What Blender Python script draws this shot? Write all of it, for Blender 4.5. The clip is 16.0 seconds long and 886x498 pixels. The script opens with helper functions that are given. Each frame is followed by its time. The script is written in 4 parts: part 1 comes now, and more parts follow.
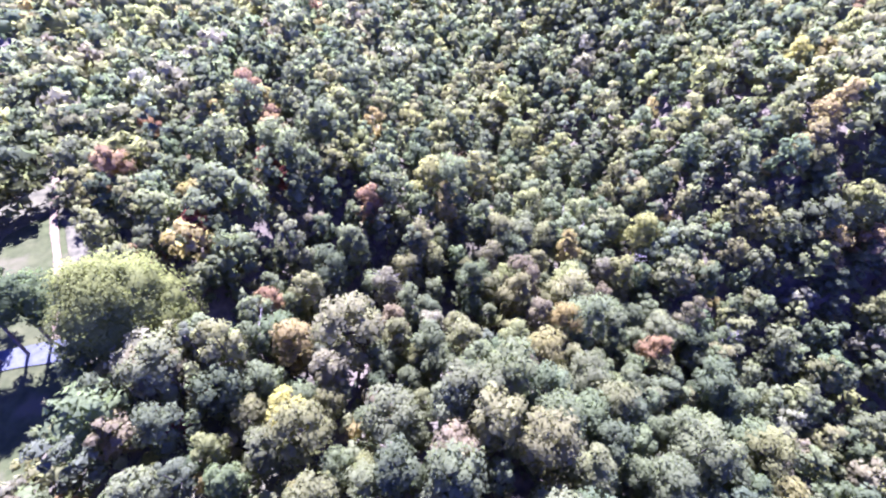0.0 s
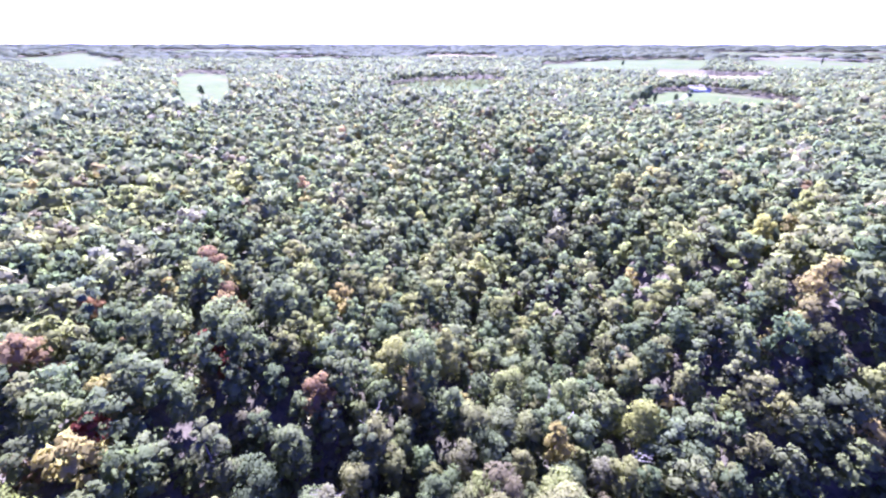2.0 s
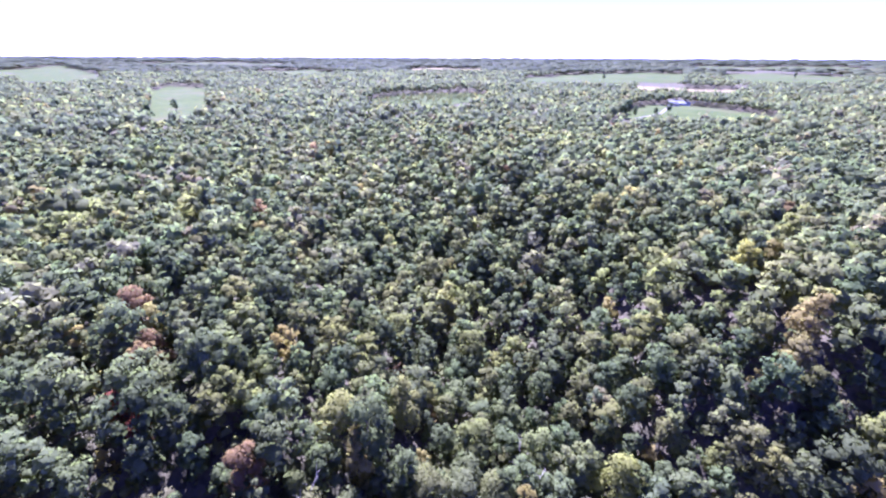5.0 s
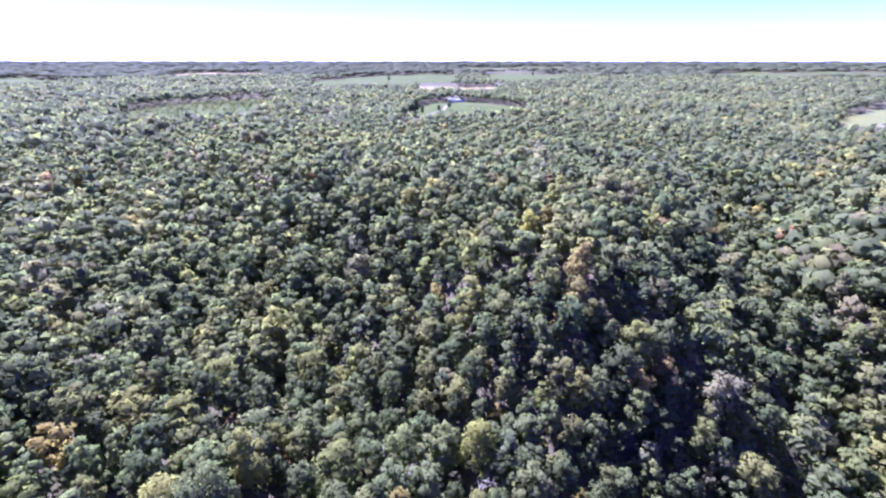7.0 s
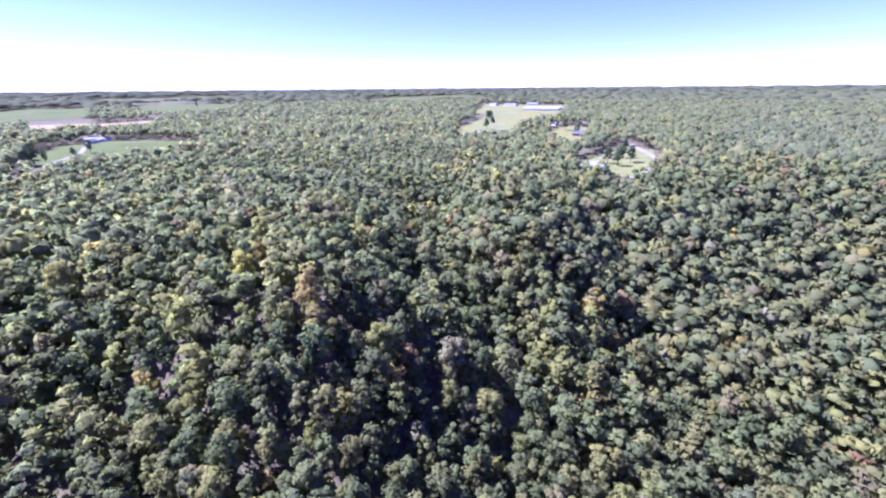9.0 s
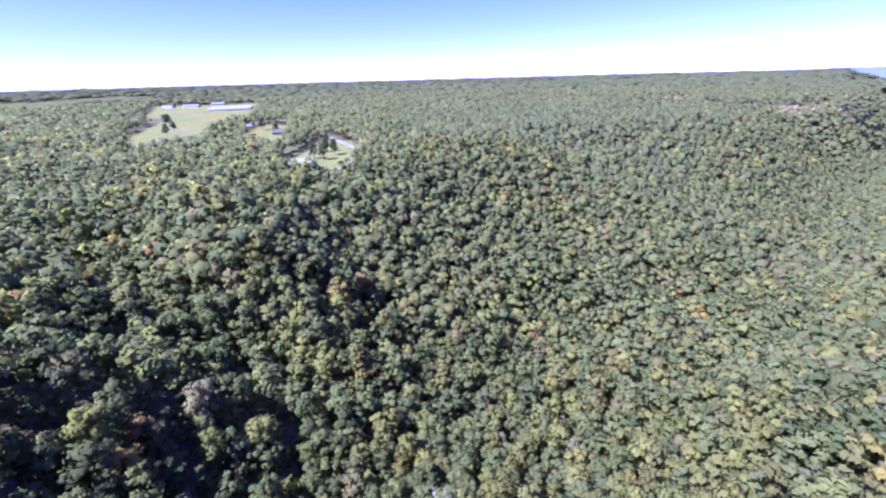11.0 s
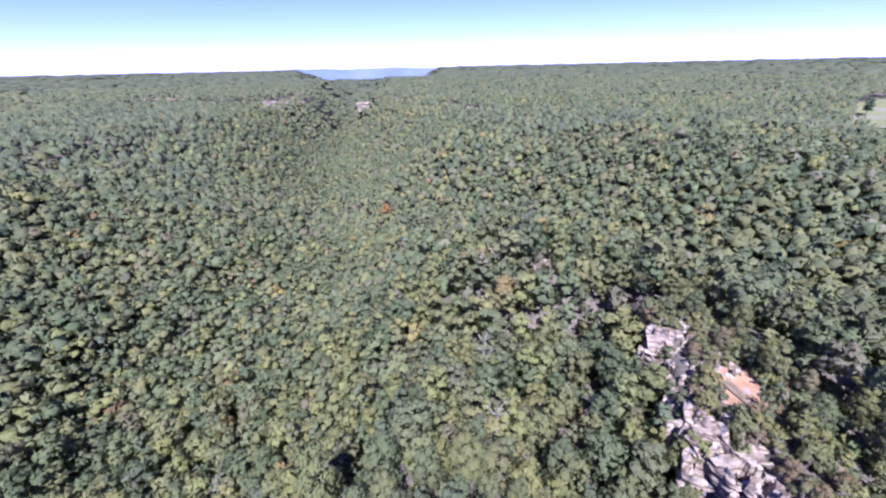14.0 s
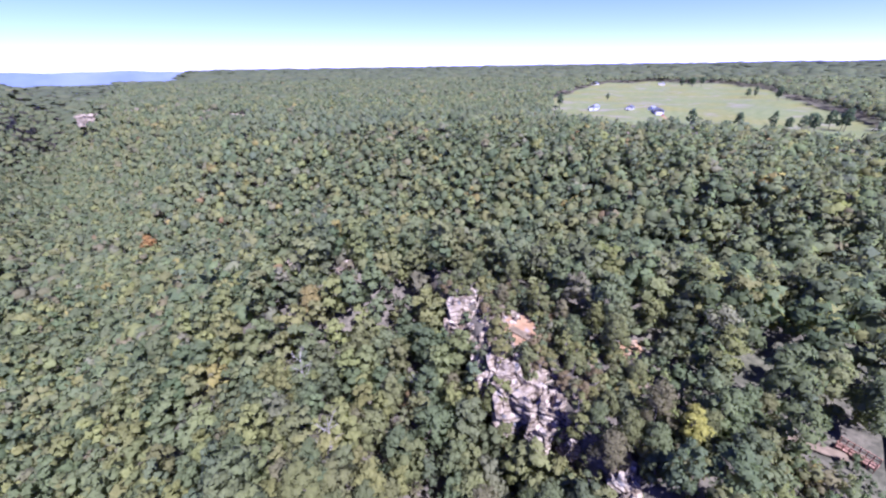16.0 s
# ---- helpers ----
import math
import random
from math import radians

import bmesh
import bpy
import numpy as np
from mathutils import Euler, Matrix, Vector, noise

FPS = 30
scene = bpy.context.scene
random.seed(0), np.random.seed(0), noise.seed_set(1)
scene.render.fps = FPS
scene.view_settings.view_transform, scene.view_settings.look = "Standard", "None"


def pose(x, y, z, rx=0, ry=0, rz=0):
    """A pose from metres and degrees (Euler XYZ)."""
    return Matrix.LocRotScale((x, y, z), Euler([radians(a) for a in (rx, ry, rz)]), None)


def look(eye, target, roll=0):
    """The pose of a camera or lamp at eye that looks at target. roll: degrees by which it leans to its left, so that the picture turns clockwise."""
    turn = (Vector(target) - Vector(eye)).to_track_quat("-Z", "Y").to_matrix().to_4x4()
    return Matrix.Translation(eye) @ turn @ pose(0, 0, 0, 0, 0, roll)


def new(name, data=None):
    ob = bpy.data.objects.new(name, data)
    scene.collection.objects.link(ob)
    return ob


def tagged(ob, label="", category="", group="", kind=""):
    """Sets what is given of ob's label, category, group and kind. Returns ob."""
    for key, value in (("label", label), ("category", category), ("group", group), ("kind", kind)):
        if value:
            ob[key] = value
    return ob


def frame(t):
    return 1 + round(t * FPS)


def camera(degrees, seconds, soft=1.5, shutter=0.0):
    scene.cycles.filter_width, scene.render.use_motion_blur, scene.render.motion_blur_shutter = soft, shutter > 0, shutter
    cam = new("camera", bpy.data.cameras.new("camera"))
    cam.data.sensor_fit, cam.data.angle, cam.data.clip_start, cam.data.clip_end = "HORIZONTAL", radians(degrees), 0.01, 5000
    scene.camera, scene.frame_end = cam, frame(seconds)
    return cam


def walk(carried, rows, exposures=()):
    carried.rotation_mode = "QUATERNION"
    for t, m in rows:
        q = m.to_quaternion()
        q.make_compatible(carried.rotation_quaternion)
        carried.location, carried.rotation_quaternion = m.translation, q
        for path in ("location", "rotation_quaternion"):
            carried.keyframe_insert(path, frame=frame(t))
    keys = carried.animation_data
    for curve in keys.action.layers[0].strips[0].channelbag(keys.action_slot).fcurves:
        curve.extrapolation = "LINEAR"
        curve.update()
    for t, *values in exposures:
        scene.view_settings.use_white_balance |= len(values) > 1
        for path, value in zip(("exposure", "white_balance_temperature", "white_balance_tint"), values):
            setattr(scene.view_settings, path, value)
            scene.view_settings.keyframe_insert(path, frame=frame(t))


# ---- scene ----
cam = camera(95.2, 16.0, soft=2.3)
# seconds, place, then the compass turn, the tilt and the lean in degrees
ROWS = [
    (0.0, -0.00, -0.00, 62.00, -0.04, -47.70, -0.18),
    (0.5, 1.32, 2.48, 61.97, -0.23, -44.58, -0.08),
    (1.0, 2.72, 5.18, 61.88, -0.45, -37.09, -0.01),
    (1.5, 4.35, 7.81, 62.04, -0.58, -29.86, 0.07),
    (2.0, 6.07, 10.52, 62.15, -0.64, -26.91, 0.08),
    (2.5, 7.88, 13.04, 62.16, -0.75, -25.95, 0.14),
    (3.0, 9.58, 15.33, 62.25, -0.73, -25.67, 0.12),
    (5.3, 12.74, 20.92, 62.69, -3.38, -25.32, 0.30),
    (5.5, 12.80, 21.13, 62.70, -5.62, -25.30, 0.19),
    (6.0, 12.83, 21.41, 62.70, -13.47, -25.17, 0.15),
    (6.5, 13.06, 21.59, 62.72, -21.36, -25.09, 0.07),
    (7.0, 13.26, 21.89, 62.60, -29.56, -24.97, 0.03),
    (7.5, 13.39, 22.07, 62.58, -37.56, -24.98, -0.02),
    (8.0, 13.44, 22.10, 62.62, -45.17, -24.69, -0.04),
    (8.5, 13.60, 22.17, 62.75, -55.53, -22.75, -0.21),
    (9.0, 13.82, 22.23, 62.86, -70.78, -21.75, -0.52),
    (9.2, 13.93, 22.06, 62.98, -75.55, -21.59, -0.57),
    (11.3, 11.03, 20.83, 64.00, -116.21, -23.24, -1.66),
    (11.5, 10.79, 20.57, 64.12, -120.78, -23.44, -1.67),
    (12.0, 10.27, 19.93, 64.17, -130.99, -23.76, -1.68),
    (12.5, 9.68, 19.46, 64.10, -140.80, -23.93, -1.62),
    (13.0, 9.37, 19.14, 63.94, -150.76, -24.09, -1.53),
    (13.5, 8.97, 18.95, 63.74, -160.23, -24.21, -1.40),
    (14.0, 8.55, 18.71, 63.61, -170.58, -24.37, -1.30),
    (14.5, 8.02, 18.49, 63.30, -180.64, -24.47, -1.18),
    (15.0, 7.66, 18.40, 63.17, -190.80, -24.52, -1.00),
    (15.5, 7.25, 18.43, 62.83, -197.48, -24.40, -0.82),
    (16.0, 6.91, 18.33, 62.65, -200.30, -24.38, -0.86),
]
# stops, kelvin and tint: the film's camera opens up towards the sun
EXPOSURES = [(0.0, 3.35, 4750, 60), (3.0, 3.05, 4650, 58), (6.0, 2.55, 4650, 55), (9.0, 2.4, 4750, 53), (11.5, 2.15, 4750, 46), (16.0, 1.9, 4750, 46)]
walk(cam, [(t, pose(x, y, z, 90 + tilt, 0, turn) @ pose(0, 0, 0, 0, 0, lean)) for t, x, y, z, turn, tilt, lean in ROWS], EXPOSURES)

# ---- light ----
SUN_UP, SUN_TURN = 53.0, -7.0   # degrees above the horizon; from +y towards +x
world = bpy.data.worlds.new("world")
scene.world = world
world.use_nodes = True
sky = world.node_tree.nodes.new("ShaderNodeTexSky")
sky.sky_type, sky.sun_disc = "NISHITA", False
sky.sun_elevation, sky.sun_rotation = radians(SUN_UP), radians(SUN_TURN % 360)
sky.air_density, sky.dust_density, sky.ozone_density = 0.5, 0.0, 3.0
violet = world.node_tree.nodes.new("ShaderNodeMix")
violet.data_type, violet.blend_type = "RGBA", "MULTIPLY"
violet.inputs[0].default_value, violet.inputs[7].default_value = 1.0, (0.78, 0.6, 1.18, 1)
world.node_tree.links.new(sky.outputs[0], violet.inputs[6])
world.node_tree.links.new(violet.outputs[2], world.node_tree.nodes["Background"].inputs[0])
world.node_tree.nodes["Background"].inputs[1].default_value = 0.088
lamp = bpy.data.lights.new("sun", "SUN")
lamp.energy, lamp.angle, lamp.color = 5.0, radians(0.6), (1.0, 0.965, 0.8)
sun = new("sun", lamp)
sun.matrix_world = look((0, 0, 300), (-math.sin(radians(SUN_TURN)) * 100, -math.cos(radians(SUN_TURN)) * 100, 300 - 100 * math.tan(radians(SUN_UP))))


# ---- materials ----
def shader(name):
    m = bpy.data.materials.new(name)
    m.use_nodes = True
    return m, m.node_tree.nodes, m.node_tree.links, m.node_tree.nodes["Principled BSDF"]


def mixed(nodes, links, kind, factor, a, b):
    n = nodes.new("ShaderNodeMix")
    n.data_type, n.blend_type = "RGBA", kind
    for socket, value in ((n.inputs[0], factor), (n.inputs[6], a), (n.inputs[7], b)):
        if hasattr(value, "is_linked"):
            links.new(value, socket)
        elif isinstance(value, tuple):
            socket.default_value = (*value, 1)
        else:
            socket.default_value = value
    return n.outputs[2]


def noisy(nodes, links, scale, detail=4.0, low=0.35, high=0.65, rough=0.55):
    where = nodes.new("ShaderNodeNewGeometry")
    n = nodes.new("ShaderNodeTexNoise")
    n.inputs["Scale"].default_value, n.inputs["Detail"].default_value, n.inputs["Roughness"].default_value = scale, detail, rough
    links.new(where.outputs["Position"], n.inputs["Vector"])
    span = nodes.new("ShaderNodeMapRange")
    span.inputs[1].default_value, span.inputs[2].default_value = low, high
    links.new(n.outputs[0], span.inputs[0])
    return span.outputs[0]


def bumped(nodes, links, bsdf, height, strength, distance):
    b = nodes.new("ShaderNodeBump")
    b.inputs["Strength"].default_value, b.inputs["Distance"].default_value = strength, distance
    links.new(height, b.inputs["Height"])
    links.new(b.outputs[0], bsdf.inputs["Normal"])


def foliage(name, own):
    """Leaves. Their colour is the tree's own: the object's colour, or the mesh's attribute for joined woods."""
    m, nodes, links, bsdf = shader(name)
    if own:
        tone = nodes.new("ShaderNodeObjectInfo").outputs["Color"]
    else:
        a = nodes.new("ShaderNodeAttribute")
        a.attribute_name = "leaf"
        tone = a.outputs["Color"]
    geo = nodes.new("ShaderNodeNewGeometry")
    span = nodes.new("ShaderNodeMapRange")
    span.inputs[3].default_value, span.inputs[4].default_value = 0.92, 1.09
    links.new(geo.outputs["Random Per Island"], span.inputs[0])
    grey = nodes.new("ShaderNodeCombineColor")
    for i in range(3):
        links.new(span.outputs[0], grey.inputs[i])
    tone = mixed(nodes, links, "MULTIPLY", 1.0, tone, grey.outputs[0])
    patch = noisy(nodes, links, 1.6, 5.0, 0.3, 0.7, 0.7)
    tone = mixed(nodes, links, "MIX", patch, mixed(nodes, links, "MULTIPLY", 1.0, tone, (0.95, 0.93, 0.9)), mixed(nodes, links, "MULTIPLY", 1.0, tone, (1.24, 1.2, 1.14)))
    speck = noisy(nodes, links, 6.0, 3.0, 0.35, 0.65, 0.8)
    tone = mixed(nodes, links, "MIX", speck, mixed(nodes, links, "MULTIPLY", 1.0, tone, (0.86, 0.88, 0.9)), mixed(nodes, links, "MULTIPLY", 1.0, tone, (1.14, 1.14, 1.12)))
    links.new(tone, bsdf.inputs["Base Color"])
    bsdf.inputs["Roughness"].default_value = 0.6
    bsdf.inputs["Specular IOR Level"].default_value = 0.03
    bumped(nodes, links, bsdf, noisy(nodes, links, 5.0, 6.0, 0.25, 0.75, 0.7), 0.35, 0.2)
    thin = nodes.new("ShaderNodeBsdfTranslucent")
    links.new(mixed(nodes, links, "MULTIPLY", 1.0, tone, (1.15, 1.2, 0.95)), thin.inputs[0])
    both = nodes.new("ShaderNodeMixShader")
    both.inputs[0].default_value = 0.6 if own else 0.58
    links.new(bsdf.outputs[0], both.inputs[1])
    links.new(thin.outputs[0], both.inputs[2])
    links.new(both.outputs[0], nodes["Material Output"].inputs[0])
    return m


def surface(name, dark, light, scale, rough=0.9, bump=0.5, depth=0.1, big=None, spots=None, beds=0.0):
    """A weathered surface: two colours, mixed at two scales, with relief."""
    m, nodes, links, bsdf = shader(name)
    tone = mixed(nodes, links, "MIX", noisy(nodes, links, scale, 6.0), dark, light)
    if big:
        tone = mixed(nodes, links, "MULTIPLY", noisy(nodes, links, big[0], 3.0, 0.42, 0.62), tone, big[1])
    if spots:
        tone = mixed(nodes, links, "MIX", noisy(nodes, links, spots[0], 4.0, 0.55, 0.66), tone, spots[1])
    if beds:
        # bedding: thin uneven dark layers one above another
        where = nodes.new("ShaderNodeNewGeometry")
        wave = nodes.new("ShaderNodeTexWave")
        wave.bands_direction = "Z"
        wave.inputs["Scale"].default_value, wave.inputs["Distortion"].default_value, wave.inputs["Detail"].default_value, wave.inputs["Detail Scale"].default_value = beds, 5.0, 4.0, 0.8
        links.new(where.outputs["Position"], wave.inputs["Vector"])
        span = nodes.new("ShaderNodeMapRange")
        span.inputs[1].default_value, span.inputs[2].default_value = 0.35, 0.05
        links.new(wave.outputs["Fac"], span.inputs[0])
        tone = mixed(nodes, links, "MULTIPLY", span.outputs[0], tone, (0.5, 0.47, 0.44))
    links.new(tone, bsdf.inputs["Base Color"])
    bsdf.inputs["Roughness"].default_value = rough
    bsdf.inputs["Specular IOR Level"].default_value = 0.03 if rough > 0.8 else 0.4
    bumped(nodes, links, bsdf, noisy(nodes, links, scale * 2.5, 6.0, 0.2, 0.8), bump, depth)
    return m


LEAF, WOODS = foliage("leaf", True), foliage("woods", False)
BARK = surface("bark", (0.07, 0.055, 0.045), (0.2, 0.17, 0.14), 3.0, big=(0.4, (0.8, 0.78, 0.75)))
DEADWOOD = surface("deadwood", (0.19, 0.165, 0.125), (0.31, 0.275, 0.215), 2.0)
LITTER = surface("leaf_litter", (0.06, 0.052, 0.034), (0.115, 0.095, 0.062), 0.7, depth=0.3, big=(0.03, (0.8, 0.9, 0.75)))
PASTURE = surface("pasture", (0.09, 0.1, 0.036), (0.12, 0.125, 0.05), 0.12, depth=0.15, big=(0.012, (1.15, 1.02, 0.85)), spots=(0.03, (0.14, 0.125, 0.08)))
MEADOW = surface("meadow", (0.052, 0.066, 0.02), (0.078, 0.087, 0.027), 0.1, depth=0.15, big=(0.01, (0.9, 0.95, 0.9)), spots=(0.02, (0.085, 0.08, 0.036)))
STUBBLE = surface("stubble", (0.16, 0.125, 0.06), (0.22, 0.17, 0.09), 0.08, depth=0.1, big=(0.01, (0.85, 0.85, 0.8)))
LAWN = surface("lawn", (0.034, 0.038, 0.014), (0.056, 0.058, 0.022), 0.5, depth=0.1, big=(0.08, (0.85, 0.95, 0.8)), spots=(0.16, (0.068, 0.064, 0.03)))
ASPHALT = surface("asphalt", (0.05, 0.053, 0.052), (0.078, 0.082, 0.08), 1.2, 0.85, 0.3, 0.03, big=(0.15, (0.85, 0.85, 0.87)))
GRAVEL = surface("gravel", (0.13, 0.115, 0.09), (0.2, 0.18, 0.145), 1.0, 0.95, 0.4, 0.05, big=(0.1, (0.85, 0.82, 0.78)))
SOIL = surface("bare_soil", (0.17, 0.1, 0.046), (0.27, 0.165, 0.08), 0.5, depth=0.2, spots=(0.3, (0.2, 0.165, 0.125)))
DIRT = surface("trodden_dirt", (0.1, 0.074, 0.042), (0.16, 0.12, 0.07), 0.8, depth=0.1)
ROCK = surface("sandstone", (0.16, 0.122, 0.072), (0.37, 0.305, 0.205), 0.6, 0.9, 0.7, 0.2, big=(0.15, (0.68, 0.66, 0.64)), spots=(0.55, (0.08, 0.075, 0.07)), beds=0.3)
REDROCK = surface("red_sandstone", (0.15, 0.1, 0.075), (0.3, 0.22, 0.165), 0.3, 0.9, 0.8, 0.35, spots=(0.25, (0.15, 0.13, 0.11)))
PAINT = surface("white_paint", (0.5, 0.49, 0.47), (0.6, 0.59, 0.57), 0.6, 0.6, 0.1, 0.02)
TIN = surface("tin_roof", (0.13, 0.135, 0.14), (0.2, 0.2, 0.2), 0.4, 0.45, 0.1, 0.02)
SHINGLE = surface("shingle", (0.06, 0.06, 0.064), (0.11, 0.11, 0.115), 1.0, 0.85, 0.3, 0.03)
SIDING = surface("tan_siding", (0.42, 0.38, 0.32), (0.52, 0.48, 0.42), 0.5, 0.7, 0.1, 0.02)
BRICK = surface("brickwork", (0.25, 0.13, 0.09), (0.36, 0.2, 0.14), 1.5, 0.85, 0.2, 0.02)
PLANK = surface("stained_plank", (0.14, 0.07, 0.036), (0.23, 0.125, 0.07), 1.5, 0.7, 0.3, 0.02)
STRIPE = surface("road_paint", (0.6, 0.6, 0.58), (0.75, 0.75, 0.72), 2.0, 0.7, 0.1, 0.01)
GLASS, _n, _l, _b = shader("dark_pane")
_b.inputs["Base Color"].default_value, _b.inputs["Roughness"].default_value = (0.03, 0.035, 0.04, 1), 0.08
COAT, _n, _l, _b = shader("car_paint")
_l.new(_n.new("ShaderNodeObjectInfo").outputs["Color"], _b.inputs["Base Color"])
_b.inputs["Roughness"].default_value, _b.inputs["Coat Weight"].default_value = 0.35, 0.6
RUBBER = surface("rubber", (0.02, 0.02, 0.02), (0.04, 0.04, 0.04), 4.0)


# ---- the land ----
STREAMS = (
    # one drainage a row: x, y, the height of its bed and how far its side slopes reach
    ((-30, 340, 4, 60), (-3, 190, -4, 62), (28, 112, -16, 62), (33, 72, -18, 60), (46, 45, -22, 62), (84, 14, -36, 90), (112, -38, -56, 160),
     (132, -100, -66, 178), (176, -327, -76, 165), (240, -500, -82, 130), (316, -676, -84, 84), (420, -1050, -80, 105), (600, -1600, -50, 170), (760, -2100, -10, 240)),
    ((-150, -20, 2, 40), (-118, -78, -14, 66), (-75, -140, -36, 92), (-10, -205, -52, 100), (90, -290, -68, 110), (176, -327, -76, 120)),
    ((185, 95, 2, 40), (135, 55, -16, 55), (98, -10, -44, 90)),
    ((-38, 18, 5, 30), (-14, 38, -9, 40), (32, 62, -18, 45)),
    ((980, -540, 2, 60), (700, -620, -30, 90), (500, -650, -60, 110), (316, -676, -84, 100)),
)
PLATEAU = 9.0


def bluff(y):
    return -25.3 - 6.5 * np.clip((np.asarray(y, float) + 41.5) / 25, 0, 1) + 1.2 * np.sin((np.asarray(y, float) - 3.5) / 4.1)


def ground(x, y):
    """The height of the land at x, y (numpy arrays)."""
    x, y = np.asarray(x, float), np.asarray(y, float)
    swell = (2.2 * np.sin(x / 83 + 0.4) * np.cos(y / 97 - 0.7) + 1.1 * np.sin(x / 31 + y / 44) + 0.7 * np.sin(y / 23 - x / 37 + 1.9))
    far = np.hypot(x - 13, y - 22)
    top = PLATEAU + swell * np.clip((far - 10) / 120, 0.35, 1.0) + 31.0 * np.clip((far - 900) / 3900, 0, 1)
    # the wide valley beyond the gorge's mouth
    way = np.degrees(np.arctan2(-(x - 13), y - 22))
    top = top - 95.0 * np.clip((far - 1750) / 350, 0, 1) * np.clip((way + 171) / 2.5, 0, 1) * np.clip((-152.5 - way) / 3.5, 0, 1)
    land = top.copy()
    for line in STREAMS:
        near, bed, reach = np.full(x.shape, 1e9), np.zeros(x.shape), np.ones(x.shape)
        for (ax, ay, az, ar), (bx, by, bz, br) in zip(line, line[1:]):
            dx, dy = bx - ax, by - ay
            u = np.clip(((x - ax) * dx + (y - ay) * dy) / (dx * dx + dy * dy), 0, 1)
            d = np.hypot(x - ax - u * dx, y - ay - u * dy)
            closer = d < near
            near, bed, reach = np.where(closer, d, near), np.where(closer, az + u * (bz - az), bed), np.where(closer, ar + u * (br - ar), reach)
        share = np.clip(near / (reach * (1 + 0.15 * np.sin(x / 47 + 1.3) * np.sin(y / 53))), 0, 1)
        share = share * share * (3 - 2 * share)
        land = np.minimum(land, bed + (top - bed) * share)
    # the bluff: a rock step that faces east
    east = x - bluff(y)
    step = (11.0 * np.clip(east / 2.5, 0, 1) + 13.0 * np.clip((east - 2.0) / 24.0, 0, 1)) * np.exp(-np.clip(east, 0, None) ** 2 / 4200.0)
    along = np.clip((y + 96) / 24, 0, 1) * np.clip((24 - y) / 36, 0, 1)
    return land - step * along


def sheet(name, verts, faces, material, parent=None, label="", colours=None, smooth=False, normals=None):
    """A mesh object out of arrays of triangles or quads."""
    verts, faces = np.asarray(verts, np.float32), np.asarray(faces, np.int32)
    me = bpy.data.meshes.new(name)
    me.vertices.add(len(verts))
    me.vertices.foreach_set("co", verts.ravel())
    k = faces.shape[1]
    me.loops.add(faces.size)
    me.loops.foreach_set("vertex_index", faces.ravel())
    me.polygons.add(len(faces))
    me.polygons.foreach_set("loop_start", np.arange(0, faces.size, k, dtype=np.int32))
    me.polygons.foreach_set("loop_total", np.full(len(faces), k, np.int32))
    me.polygons.foreach_set("use_smooth", np.full(len(faces), smooth or normals is not None))
    if normals is not None:
        a = me.attributes.new("custom_normal", "FLOAT_VECTOR", "POINT")
        a.data.foreach_set("vector", np.asarray(normals, np.float32).ravel())
    if colours is not None:
        a = me.attributes.new("leaf", "FLOAT_COLOR", "POINT")
        a.data.foreach_set("color", np.c_[colours, np.ones(len(verts))].astype(np.float32).ravel())
    me.materials.append(material)
    me.update(calc_edges=True)
    ob = new(name, me)
    ob.parent = parent
    if label:
        ob["label"] = label
    return ob


def part(name, bm, material, parent=None, label=""):
    me = bpy.data.meshes.new(name)
    bm.to_mesh(me)
    bm.free()
    me.materials.append(material)
    ob = new(name, me)
    ob.parent = parent
    if label:
        ob["label"] = label
    return ob


HOVER = (13.0, 21.0)


def rings(n, first, last):
    return np.concatenate([[0], first * (last / first) ** (np.arange(n) / (n - 1))])


def make_ground():
    turns, radii = 440, rings(200, 6.0, 4900.0)
    a = np.linspace(0, 2 * np.pi, turns, endpoint=False)
    x = HOVER[0] + radii[:, None] * np.sin(a)[None]
    y = HOVER[1] + radii[:, None] * np.cos(a)[None]
    z = ground(x, y)
    i, j = np.meshgrid(np.arange(len(radii) - 1), np.arange(turns), indexing="ij")
    k = (j + 1) % turns
    f = np.stack([i * turns + j, i * turns + k, (i + 1) * turns + k, (i + 1) * turns + j], -1).reshape(-1, 4)[:, ::-1]
    ob = sheet("ground", np.stack([x, y, z], -1).reshape(-1, 3), f, LITTER, smooth=True)
    tagged(ob, "brown leaf-littered forest floor over hills and gorges", "ground", kind="structure")


make_ground()
CLEAR = []     # outlines where no tree stands
LANES = []     # lines where no tree stands, with half their width


def inside(x, y, outline):
    x, y = np.asarray(x), np.asarray(y)
    hit = np.zeros(x.shape, bool)
    for (ax, ay), (bx, by) in zip(outline, outline[1:] + outline[:1]):
        hit ^= ((ay > y) != (by > y)) & (x < (bx - ax) * (y - ay) / (by - ay + 1e-9) + ax)
    return hit


